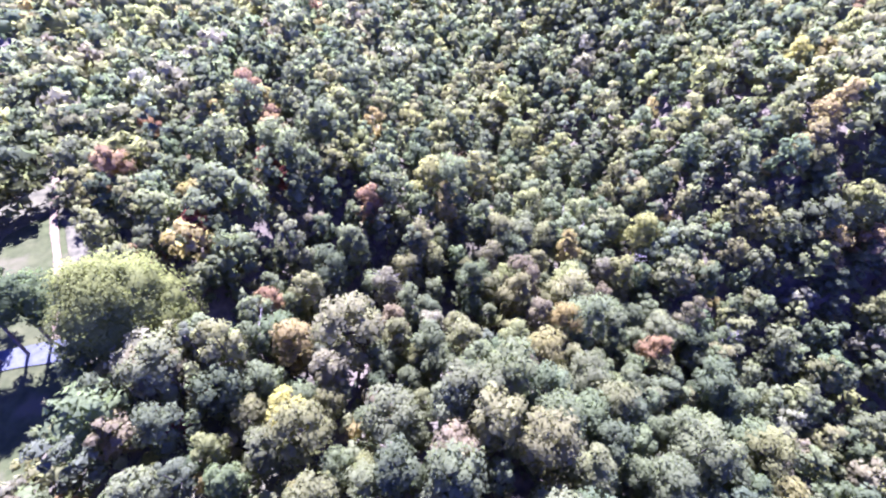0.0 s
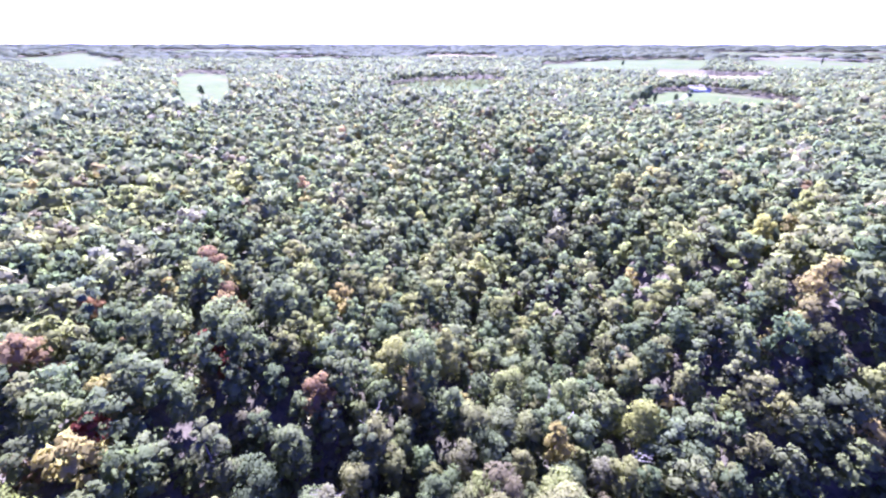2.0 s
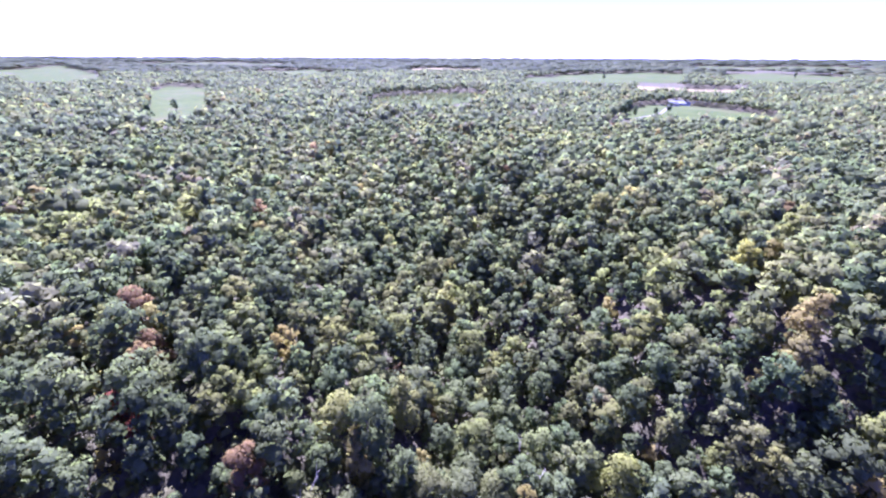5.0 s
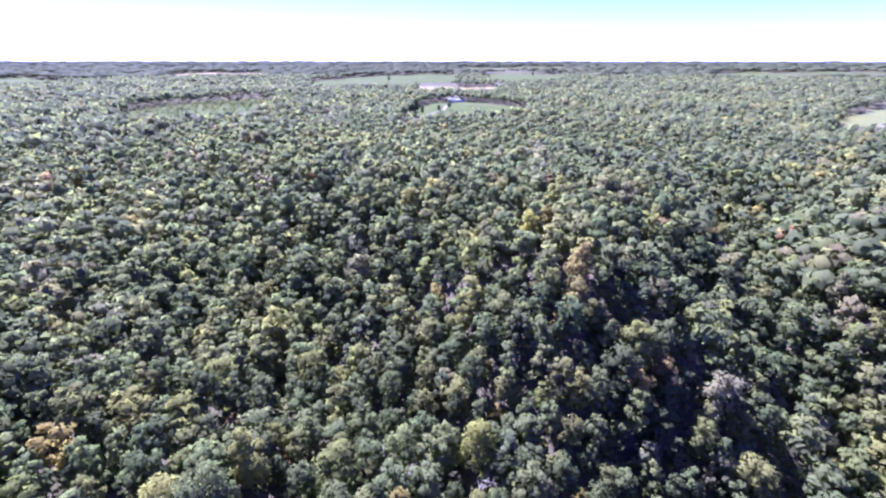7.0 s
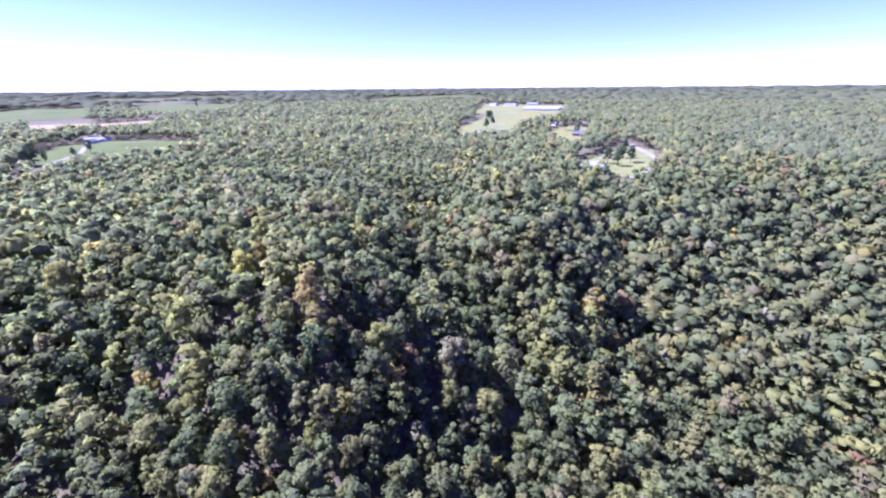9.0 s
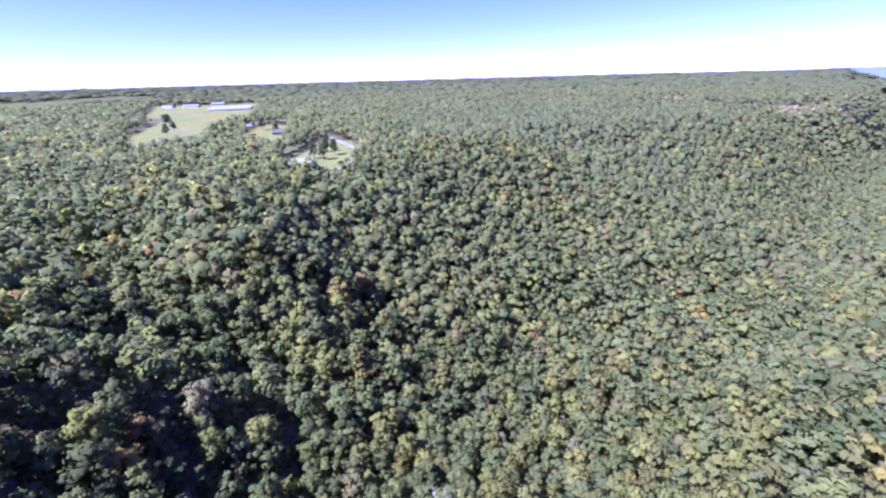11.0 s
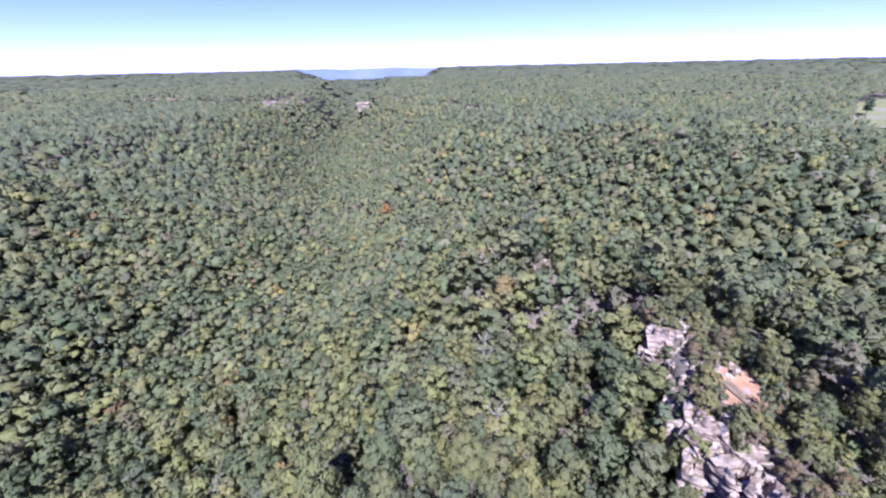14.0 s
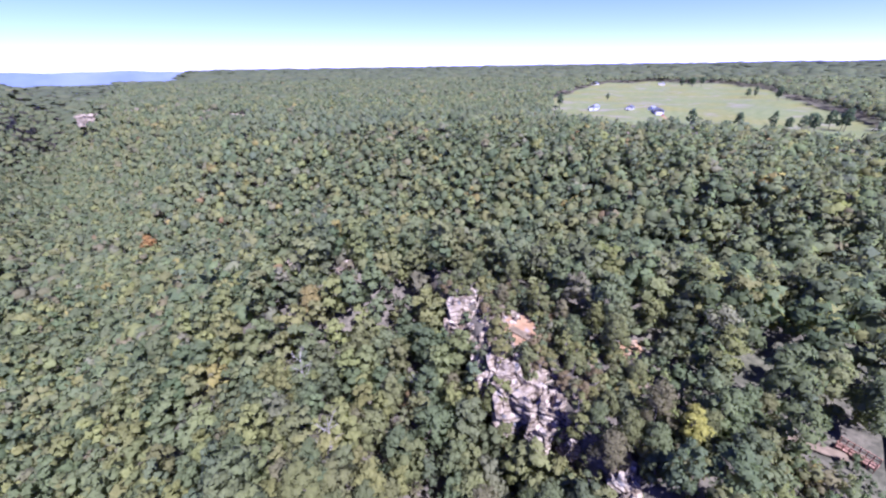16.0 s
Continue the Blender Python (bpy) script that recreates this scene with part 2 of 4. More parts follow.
def patch(name, outline, material, label, category, lift=0.35, steps=16, ragged=0.02, clear=True):
    """Open land: a patch that lies on the ground inside an outline."""
    line = []
    for (ax, ay), (bx, by) in zip(outline, outline[1:] + outline[:1]):
        n = max(3, int(math.hypot(bx - ax, by - ay) / 12))
        line += [(ax + (bx - ax) * i / n, ay + (by - ay) * i / n) for i in range(n)]
    p = np.array(line)
    mid = p.mean(0)
    rag = 1 + ragged * np.array([noise.noise((v[0] / 9, v[1] / 9, 3.0)) + noise.noise((v[0] / 30, v[1] / 30, 5.0)) for v in p])
    s = np.linspace(0, 1, steps) ** 0.8
    xy = mid + s[:, None, None] * ((p - mid) * rag[:, None])[None]
    n = len(p)
    i, j = np.meshgrid(np.arange(steps - 1), np.arange(n), indexing="ij")
    k = (j + 1) % n
    f = np.stack([i * n + j, i * n + k, (i + 1) * n + k, (i + 1) * n + j], -1).reshape(-1, 4)
    x, y = xy[..., 0].ravel(), xy[..., 1].ravel()
    ob = sheet(name, np.c_[x, y, ground(x, y) + lift], f, material, smooth=True)
    if ob.data.polygons[len(f) // 2].normal.z < 0:
        ob.data.flip_normals()
    tagged(ob, label, category, kind="structure")
    if clear:
        CLEAR.append(list(outline))
        if min(math.hypot(x - HOVER[0], y - HOVER[1]) for x, y in outline) > 180:
            # low scrub, not tall trees, on the near side of far openings
            CLEAR.extend([(HOVER[0] + (x - HOVER[0]) * s, HOVER[1] + (y - HOVER[1]) * s) for x, y in outline] for s in (0.94, 0.88, 0.82))
    return ob


def lane(name, line, wide, material, label, category, lift=0.5, clear=1.3):
    """A road or track: a strip on the ground."""
    pts = []
    for (ax, ay), (bx, by) in zip(line, line[1:]):
        n = max(2, int(math.hypot(bx - ax, by - ay) / 3))
        pts += [(ax + (bx - ax) * i / n, ay + (by - ay) * i / n) for i in range(n)]
    p = np.array(pts + [line[-1]], float)
    for _ in range(6):
        p[1:-1] = (p[:-2] + 2 * p[1:-1] + p[2:]) / 4
    d = np.gradient(p, axis=0)
    d /= np.linalg.norm(d, axis=1)[:, None]
    side = np.c_[-d[:, 1], d[:, 0]]
    wob = np.array([0.12 * wide * noise.noise((v[0] / 4, v[1] / 4, 1.0)) for v in p])[:, None]
    u = np.linspace(-1, 1, 5)
    xy = p[:, None] + side[:, None] * u[None, :, None] * (wide / 2 + wob[:, None])
    x, y = xy[..., 0].ravel(), xy[..., 1].ravel()
    i, j = np.meshgrid(np.arange(len(p) - 1), np.arange(4), indexing="ij")
    f = np.stack([i * 5 + j, i * 5 + j + 1, (i + 1) * 5 + j + 1, (i + 1) * 5 + j], -1).reshape(-1, 4)[:, ::-1]
    ob = sheet(name, np.c_[x, y, ground(x, y) + lift], f, material, smooth=True)
    tagged(ob, label, category, kind="structure")
    LANES.append((p, wide / 2 + clear))
    return ob


YOUNG = [(-70, 560), (-29, 545), (26, 515), (90, 600), (110, 660), (80, 720), (-3, 680), (-60, 640)]
# open land round the forest
patch("field", [(-300, -420), (-278, -330), (-305, -282), (-352, -262), (-366, -217), (-379, -193), (-390, -160), (-480, -185), (-552, -254), (-645, -340), (-850, -520), (-1050, -770), (-994, -960), (-827, -940), (-594, -754), (-420, -590), (-345, -490)], PASTURE,
      "broad pale green hilltop pasture above the bluffs", "field")
patch("field", [(-205, 372), (-190, 440), (-232, 505), (-350, 760), (-400, 850), (-505, 925), (-430, 740), (-300, 520), (-240, 410)], MEADOW, "narrow grassy clearing among the woods", "field")
patch("field", [(-810, 960), (-740, 1085), (-1000, 1400), (-1500, 1950), (-1400, 1500)], MEADOW, "wide green meadow at the edge of the woods", "field")
patch("field", [(199, 412), (225, 428), (320, 378), (348, 410), (352, 520), (352, 578), (306, 565), (240, 490)], MEADOW, "green hay meadow round a farmhouse", "field")
patch("field", [(408, 815), (530, 716), (610, 780), (450, 915)], STUBBLE, "harvested tan grain field", "field")
patch("field", [(235, 1010), (420, 980), (640, 1060), (900, 1480), (600, 1500), (300, 1250)], MEADOW, "flat green farm field behind a tree line", "field")
patch("field", [(760, 985), (890, 940), (1200, 1180), (1150, 1480), (940, 1370)], MEADOW, "long green farm field", "field")
patch("field", [(482, 168), (560, 120), (690, 124), (830, 80), (1330, 90), (1340, 345), (1000, 290), (840, 215), (600, 205)], PASTURE, "pale green pasture beside long barns", "field")
patch("field", [(470, 32), (600, 18), (640, 48), (540, 72)], PASTURE, "grass yard round a country house", "field")
patch("field", [(300, -8), (330, 30), (370, 27), (440, -5), (420, -35), (360, -28)], PASTURE, "mown yard beside a driveway", "field")
patch("field", [(-1500, 2300), (-900, 2200), (-700, 2600), (-1400, 2900)], MEADOW, "distant farm field", "field")
patch("field", [(-640, 1560), (-360, 1360), (-250, 1420), (-420, 1750)], MEADOW, "distant pale farm field", "field")
patch("field", [(-60, 1720), (240, 1700), (260, 1900), (-40, 1950)], STUBBLE, "distant pale farm field", "field")
patch("field", [(1200, 1900), (1800, 1700), (2100, 2100), (1400, 2300)], MEADOW, "distant farm field", "field")
patch("field", [(1500, 700), (2300, 500), (2400, 800), (1700, 1000)], MEADOW, "distant farm field", "field")
patch("lawn", [(-52, 7), (-50, 24), (-55, 31), (-64, 44), (-72, 55), (-77, 59), (-82, 53), (-80, 38), (-104, 30), (-104, -2), (-66, 5)], LAWN,
      "sunlit mown lawn with worn patches", "lawn", steps=22, ragged=0.01)
patch("bare_ground", [(-38, -52), (-32, -51), (-29, -46), (-30, -41), (-34, -38), (-38, -42)], SOIL, "worn orange sandy soil on the bluff", "bare ground", ragged=0.3, lift=0.15)
patch("bare_ground", [(-55, -33), (-50, -34), (-47, -30), (-53, -28)], SOIL, "small bare sandy patch among bushes", "bare ground", ragged=0.3, lift=0.15)
lane("road", [(-120, 15), (-92, 21), (-67, 26.8), (-55, 29.8)], 3.6, ASPHALT, "narrow grey asphalt park road", "road")
lane("trail", [(-58, 31), (-67, 46), (-75, 56), (-81, 67), (-93, 85)], 1.3, DIRT, "worn dirt footpath into the woods", "path")
lane("trail", [(-33, -47), (-36, -38), (-40, -30), (-46, -22), (-56, -10), (-64, 0)], 1.8, DIRT, "worn dirt footpath along the bluff", "path")
lane("road", [(1340, 25), (1000, 40), (855, 58), (640, 12), (436, -21), (380, -34), (340, -24), (296, -10)], 6.0, GRAVEL, "pale gravel country road with a bend", "road")
lane("road", [(296, -10), (310, 6), (330, 15)], 5.0, GRAVEL, "pale gravel driveway to a house", "road")
lane("road", [(150, 325), (200, 416), (260, 455), (330, 555)], 4.0, GRAVEL, "pale gravel farm drive", "road")
lane("road", [(-360, -405), (-425, -402), (-480, -425), (-560, -430)], 4.0, GRAVEL, "pale gravel drive across the pasture", "road")
lane("road", [(-400, -350), (-372, -312), (-350, -285)], 3.5, SOIL, "sandy farm track on the pasture", "road")
lane("road", [(-66, 6.5), (-72, 3), (-80, -1), (-96, -9)], 4.0, ASPHALT, "grey asphalt park lane at the wood's edge", "road", lift=0.55)
lane("road", [(-72, 3), (-78, 12), (-86, 20)], 3.6, ASPHALT, "grey asphalt park lane across the lawn", "road", lift=0.6)
patch("field", YOUNG, MEADOW, "overgrown felled clearing with young trees", "field")
# bare rock and building plots
RIMLAND = [(-38, -73), (-22, -72), (-22, -44), (-24.5, -36), (-27, -22), (-27.5, -5), (-42, -5), (-52, -22), (-46, -50)]
CLEAR += [RIMLAND,
          [(-60, 0), (-45, 1), (-42, 14), (-44, 21), (-51, 24), (-56, 31)], [(-56, 32), (-53, 39), (-61, 51), (-70, 60), (-77, 59), (-66, 44)],
          [(145, 318), (162, 318), (162, 336), (145, 336)], [(630, 60), (652, 60), (652, 80), (630, 80)], [(1040, 60), (1110, 60), (1110, 210), (1040, 210)],
          [(-69, -5), (-56, -3), (-50, 8), (-64, 6), (-68, 5)], [(5, -125), (17, -125), (15, -106), (8, -106)], [(-8, -100), (0, -100), (-1, -91), (-6, -91)], [(-77, -21), (-63, -21), (-60, -12), (-74, -10)]]
# far cliff faces: x, y, length, height, turn
FACES = [(735, -800, 120, 16, -45), (850, -760, 60, 13, -40), (448, -764, 75, 13, -65), (245, -720, 70, 15, 12), (179, -640, 44, 9, 5), (90, -544, 34, 9, 0),
         (58, -498, 26, 9, 10), (-228, -228, 26, 10, 135), (-262, -200, 14, 6, 120), (-235, -300, 26, 9, 145), (270, -600, 16, 8, 20)]
for x, y, long, high, turn in FACES:
    d = math.hypot(x - HOVER[0], y - HOVER[1])
    ux, uy = (HOVER[0] - x) / d, (HOVER[1] - y) / d
    open_by = 24 if -270 < x < -220 and y > -240 else 45 if 50 < x < 180 else 14
    CLEAR.append([(x - uy * long * 0.5 - ux * 6, y + ux * long * 0.5 - uy * 6), (x + uy * long * 0.5 - ux * 6, y - ux * long * 0.5 - uy * 6),
                  (x + uy * long * 0.5 + ux * open_by, y - ux * long * 0.5 + uy * open_by), (x - uy * long * 0.5 + ux * open_by, y + ux * long * 0.5 + uy * open_by)])


# ---- trees ----
def ico():
    bm = bmesh.new()
    bmesh.ops.create_icosphere(bm, subdivisions=1, radius=1.0)
    v, f = np.array([v.co[:] for v in bm.verts]), np.array([[w.index for w in g.verts] for g in bm.faces])
    bm.free()
    # the underside of a tuft lies hidden in the crown
    return v, f[v[f][:, :, 2].mean(1) > -0.5]


ICO_V, ICO_F = ico()


def unit(v):
    return v / np.linalg.norm(v, axis=-1, keepdims=True)


def clump_places(rng, n, r, low, top, kind):
    """Where the boughs' tufts sit in a crown."""
    q = (np.arange(n) + rng.random(n)) / n
    if kind == "pine":
        q = q ** 1.15
        wide = np.sqrt(np.clip(1 - q ** 1.5, 0.0, 1)) * 0.72 + 0.08
    elif kind == "tall":
        wide = np.sqrt(np.clip(1 - (2 * q - 0.9) ** 2 / 1.25, 0.05, 1)) * 0.7
    else:
        wide = np.sqrt(np.clip(1 - q ** 2.4, 0.0, 1)) * 0.78
    wide = wide * rng.uniform(0.55, 1.12, n)
    a = np.arange(n) * 2.39996 + rng.uniform(-0.5, 0.5, n)
    lean = rng.uniform(-0.12, 0.12, 2) * r
    return np.c_[np.cos(a) * wide * r + lean[0] * q, np.sin(a) * wide * r + lean[1] * q, low + (top - low) * (0.06 + 0.86 * q)]


def crown(seed, r, low, top, clumps, leaves, leaf, kind="round"):
    """The leaves of one tree: tufts, each a knot of leaf sprays."""
    rng = np.random.default_rng(seed)
    mid = clump_places(rng, clumps, r, low, top, kind)
    if clumps == 1:
        mid = np.array([[0, 0, low + 0.42 * (top - low)]])
    size = r * {"pine": 0.3, "tall": 0.4, "round": 0.36}[kind] * rng.uniform(0.5, 1.4, clumps) * (0.85 + 0.9 / math.sqrt(clumps))
    flat = np.array([1.0, 1.0, 0.62 if kind == "pine" else 0.85])
    if clumps == 1:
        size[:], flat = r * 1.08, np.array([1.0, 1.0, 0.55 * (top - low) / r])
    elif clumps < 8:
        size *= 1.2
    vs, fs, ns, n = [], [], [], 0
    heart = np.array([0, 0, low + 0.3 * (top - low)])
    for c, s in zip(mid, size):
        jag = 1 + rng.uniform(-0.28, 0.22, (len(ICO_V), 1))
        vs.append(c + ICO_V * jag * s * flat * (0.6 if leaves > 60 else 0.75 if leaves else 1.0))
        fs.append(ICO_F + n)
        ns.append(unit(0.6 * unit(vs[-1] - heart) + 0.7 * ICO_V))
        n += len(ICO_V)
    if leaves:
        pick = rng.integers(0, clumps, leaves)
        d = rng.normal(size=(leaves, 3))
        d[:, 2] = np.abs(d[:, 2]) * 1.1 - 0.35
        d = unit(d + 0.5 * (mid[pick] - [0, 0, low + 0.4 * (top - low)]) / r)
        at = mid[pick] + d * (size[pick] * rng.uniform(0.7, 1.16, leaves))[:, None] * flat
        out = unit(d + rng.normal(size=(leaves, 3)) * 0.5)
        u = unit(np.cross(out, rng.normal(size=(leaves, 3))))
        w = np.cross(out, u)
        s = (leaf * rng.uniform(0.6, 1.35, leaves))[:, None]
        tri = np.stack([at - u * s * 0.6 - w * s * 0.35, at + u * s * 0.6 - w * s * rng.uniform(0.2, 0.5, (leaves, 1)), at + w * s * 0.75 + u * s * rng.uniform(-0.3, 0.3, (leaves, 1))], 1)
        vs.append(tri.reshape(-1, 3))
        fs.append(np.arange(3 * leaves).reshape(-1, 3) + n)
        # a leaf spray shades with the bough that it clothes
        ns.append(np.repeat(unit(0.45 * unit(at - heart) + 0.55 * d + 0.3 * out), 3, 0))
    return np.concatenate(vs), np.concatenate(fs), np.concatenate(ns)


def stick(bm, a, b, ra, rb, sides=6):
    """A tapered piece of wood from a to b."""
    a, b = Vector(a), Vector(b)
    m = Matrix.Translation((a + b) / 2) @ (b - a).to_track_quat("Z", "Y").to_matrix().to_4x4()
    bmesh.ops.create_cone(bm, cap_ends=True, segments=sides, radius1=ra, radius2=rb, depth=(b - a).length, matrix=m)


def trunk_mesh(seed, r, low, top, kind):
    rng = random.Random(seed)
    bm = bmesh.new()
    bend = (rng.uniform(-0.3, 0.3), rng.uniform(-0.3, 0.3), low)
    stick(bm, (0, 0, -1.2), bend, 0.28, 0.2, 7)
    stick(bm, bend, (bend[0] * 1.5, bend[1] * 1.5, low + 0.8 * (top - low)), 0.2, 0.06)
    for i in range(5 if kind == "round" else 4):
        a, z = i * 2.4 + rng.random(), low + (top - low) * (0.05 + 0.12 * i)
        stick(bm, (bend[0] * 1.2, bend[1] * 1.2, z), (math.cos(a) * r * 0.6, math.sin(a) * r * 0.6, z + r * 0.45), 0.1, 0.03, 5)
    me = bpy.data.meshes.new("trunk")
    bm.to_mesh(me)
    bm.free()
    me.materials.append(BARK)
    return me


def leaf_mesh(v, f, n):
    ob = sheet("crown", v, f, LEAF, normals=n)
    me = ob.data
    bpy.data.objects.remove(ob)
    return me


# crown radius, foot of the crown, top, kind
BUILDS = [(3.3, 4.0, 12.6, "round"), (3.8, 4.0, 13.0, "round"), (2.9, 3.6, 12.6, "tall"), (3.5, 3.2, 11.6, "round"), (2.7, 3.2, 13.4, "tall"),
          (3.1, 3.3, 11.0, "round"), (3.5, 4.2, 13.8, "tall"), (2.5, 3.6, 13.4, "pine"), (2.8, 3.8, 14.4, "pine")]
GREENS = [((0.138, 0.155, 0.068), 0.4), ((0.108, 0.128, 0.058), 0.24), ((0.168, 0.172, 0.068), 0.22), ((0.19, 0.19, 0.066), 0.085),
          ((0.17, 0.152, 0.078), 0.035), ((0.24, 0.2, 0.066), 0.013), ((0.2, 0.14, 0.065), 0.005), ((0.185, 0.18, 0.1), 0.02)]
TONES = np.array([g[0] for g in GREENS])
PINE_TONES = np.array([(0.115, 0.132, 0.066), (0.13, 0.146, 0.07), (0.15, 0.156, 0.072), (0.12, 0.138, 0.074)])


def soft(x, y, scale, seed):
    """A slow wave over the land, 0 to 1."""
    k = np.array([(0.8, 0.6), (-0.5, 0.85), (0.95, -0.3), (0.2, 1.0)]) / scale
    return 0.5 + sum(np.sin(k[i, 0] * x + k[i, 1] * y + seed * (i + 1.7)) for i in range(4)) / 8


def is_pine(x, y, rng):
    """The share of pines, by stand."""
    d, a = np.hypot(x - HOVER[0], y - HOVER[1]), np.degrees(np.arctan2(-(x - HOVER[0]), y - HOVER[1]))
    share = np.full(x.shape, 0.07)
    share = np.where((a < -105) & (a > -142) & (d > 340) & (d < 900), 0.92, share)
    share = np.where((a > 100) & (d > 130) & (d < 480), 0.5, share)
    share = np.where((a < -165) & (d > 150) & (d < 500), 0.45, share)
    share = np.where((a < -42) & (a > -72) & (d > 170) & (d < 330), 0.55, share)
    share = np.where((a > 8) & (a < 45) & (d > 220) & (d < 420), 0.6, share)
    return rng.random(x.shape) < share


def tone_of(x, y, pine, rng):
    n = len(x)
    odds = np.tile(np.array([g[1] for g in GREENS]), (n, 1))
    gold, rust = soft(x, y, 24.0, 2.0), soft(x, y, 31.0, 5.0)
    odds[:, 3] *= 0.3 + 1.8 * gold
    odds[:, 2] *= 0.5 + 1.1 * gold
    odds[:, 4] *= 0.3 + 1.6 * rust
    odds[:, 5] *= 0.2 + 2.0 * gold * gold
    dome = np.exp(-((x - 45) ** 2 + (y + 55) ** 2) / 5200)
    odds[:, 3] += 0.3 * dome
    odds[:, 2] += 0.3 * dome
    near_left = np.exp(-((x + 28) ** 2 + (y - 60) ** 2) / 900)
    odds[:, 6] += 0.03 * near_left
    odds[:, 5] += 0.05 * near_left
    odds = np.cumsum(odds / odds.sum(1)[:, None], 1)
    pick = np.minimum((rng.random(n)[:, None] > odds).sum(1), len(TONES) - 1)
    c = TONES[pick]
    c = np.where(pine[:, None], PINE_TONES[rng.integers(0, 4, n)], c)
    return c * rng.uniform(0.84, 1.16, (n, 1)) * rng.uniform(0.96, 1.04, (n, 3))


def wooded(x, y):
    """Whether trees stand at x, y: off the open land and the roads."""
    ok = np.ones(x.shape, bool)
    for outline in CLEAR:
        p = np.array(outline)
        near = (x > p[:, 0].min()) & (x < p[:, 0].max()) & (y > p[:, 1].min()) & (y < p[:, 1].max())
        ok[near] &= ~inside(x[near], y[near], outline)
    for line, half in LANES:
        box = (x > line[:, 0].min() - 12) & (x < line[:, 0].max() + 12) & (y > line[:, 1].min() - 12) & (y < line[:, 1].max() + 12) & ok
        if box.any():
            ok[box] = np.hypot(x[box, None] - line[None, :, 0], y[box, None] - line[None, :, 1]).min(1) > half
    return ok


def scatter(cell, inner, outer, seed, keep=1.0):
    """Tree places between two distances from the hovering point, off the open land."""
    rng = np.random.default_rng(seed)
    n = int(outer / cell) + 1
    g = np.arange(-n, n + 1) * cell
    x, y = [v.ravel() for v in np.meshgrid(g, g)]
    x, y = x + rng.uniform(-0.46, 0.46, x.shape) * cell, y + rng.uniform(-0.46, 0.46, x.shape) * cell
    d = np.hypot(x, y)
    a = np.degrees(np.arctan2(-x, y))
    ok = (d >= inner) & (d < outer) & (rng.random(x.shape) < keep)
    ok &= ~((a > 52) & (a < 100) & (d > 160))     # the land behind the camera all along
    x, y = x[ok] + HOVER[0], y[ok] + HOVER[1]
    ok = wooded(x, y)
    return x[ok], y[ok], rng


def copse(name, x, y, rng, templates, pines, label, category, low=0.68, high=1.3, calm=0.0, upward=0.0):
    """Many joined trees: one mesh."""
    pine = is_pine(x, y, rng) if len(pines) else np.zeros(x.shape, bool)
    tone = tone_of(x, y, pine, rng)
    # calm: far woods blend to one darker tone, crown-gap shade mixed into the colour
    tone = tone * (1 - calm) + calm * np.array([0.1, 0.112, 0.06])
    z = ground(x, y)
    pool = list(templates) + list(pines)
    which = np.where(pine, len(templates) + rng.integers(0, max(1, len(pines)), len(x)), rng.integers(0, len(templates), len(x)))
    s, a = rng.uniform(low, high, len(x)), rng.uniform(0, 2 * np.pi, len(x))
    tall = s ** 0.6 * rng.uniform(0.86, 1.14, len(x))
    vs, fs, cs, ns, n = [], [], [], [], 0
    for k, (v, f, nv) in enumerate(pool):
        m = np.flatnonzero(which == k)
        if not len(m):
            continue
        c, q = np.cos(a[m])[:, None], np.sin(a[m])[:, None]
        px = (v[:, 0] * c - v[:, 1] * q) * s[m, None] + x[m, None]
        py = (v[:, 0] * q + v[:, 1] * c) * s[m, None] + y[m, None]
        pz = v[:, 2] * tall[m, None] + z[m, None]
        vs.append(np.stack([px, py, pz], -1).reshape(-1, 3))
        fs.append((f[None] + (np.arange(len(m)) * len(v))[:, None, None]).reshape(-1, 3) + n)
        cs.append(np.repeat(tone[m], len(v), 0))
        ns.append(np.stack([nv[:, 0] * c - nv[:, 1] * q, nv[:, 0] * q + nv[:, 1] * c, np.tile(nv[:, 2], (len(m), 1))], -1).reshape(-1, 3))
        n += len(m) * len(v)
    ns = unit(np.concatenate(ns) + [0, 0, upward])
    ob = sheet(name, np.concatenate(vs), np.concatenate(fs), WOODS, colours=np.concatenate(cs), normals=ns)
    return tagged(ob, label, category, kind="stuff")


def stand(x, y, build, tone, scale, turn, label, category="tree", group="trees of the hillside", name="tree", tall=1.0):
    """One tree as a thing: a trunk with limbs, and a crown."""
    base = new(name)
    base.matrix_world = pose(x, y, float(ground(x, y)), 0, 0, turn) @ Matrix.Diagonal((scale, scale, scale * tall, 1))
    base.empty_display_size = 0.5
    t, c = new("trunk", TRUNKS[build]), new("crown", CROWNS[build])
    t.parent = c.parent = base
    c.color = (*tone, 1)
    return tagged(base, label, category, group)



def hue(c):
    if c[0] > c[1] * 1.1:
        return "russet" if c[0] < 0.24 else "golden"
    return "yellow-green" if c[0] > 0.195 else "olive-green" if c[2] < 0.6 * c[1] and c[0] > 0.15 else "grey-green" if c[0] > 0.12 else "dark green"


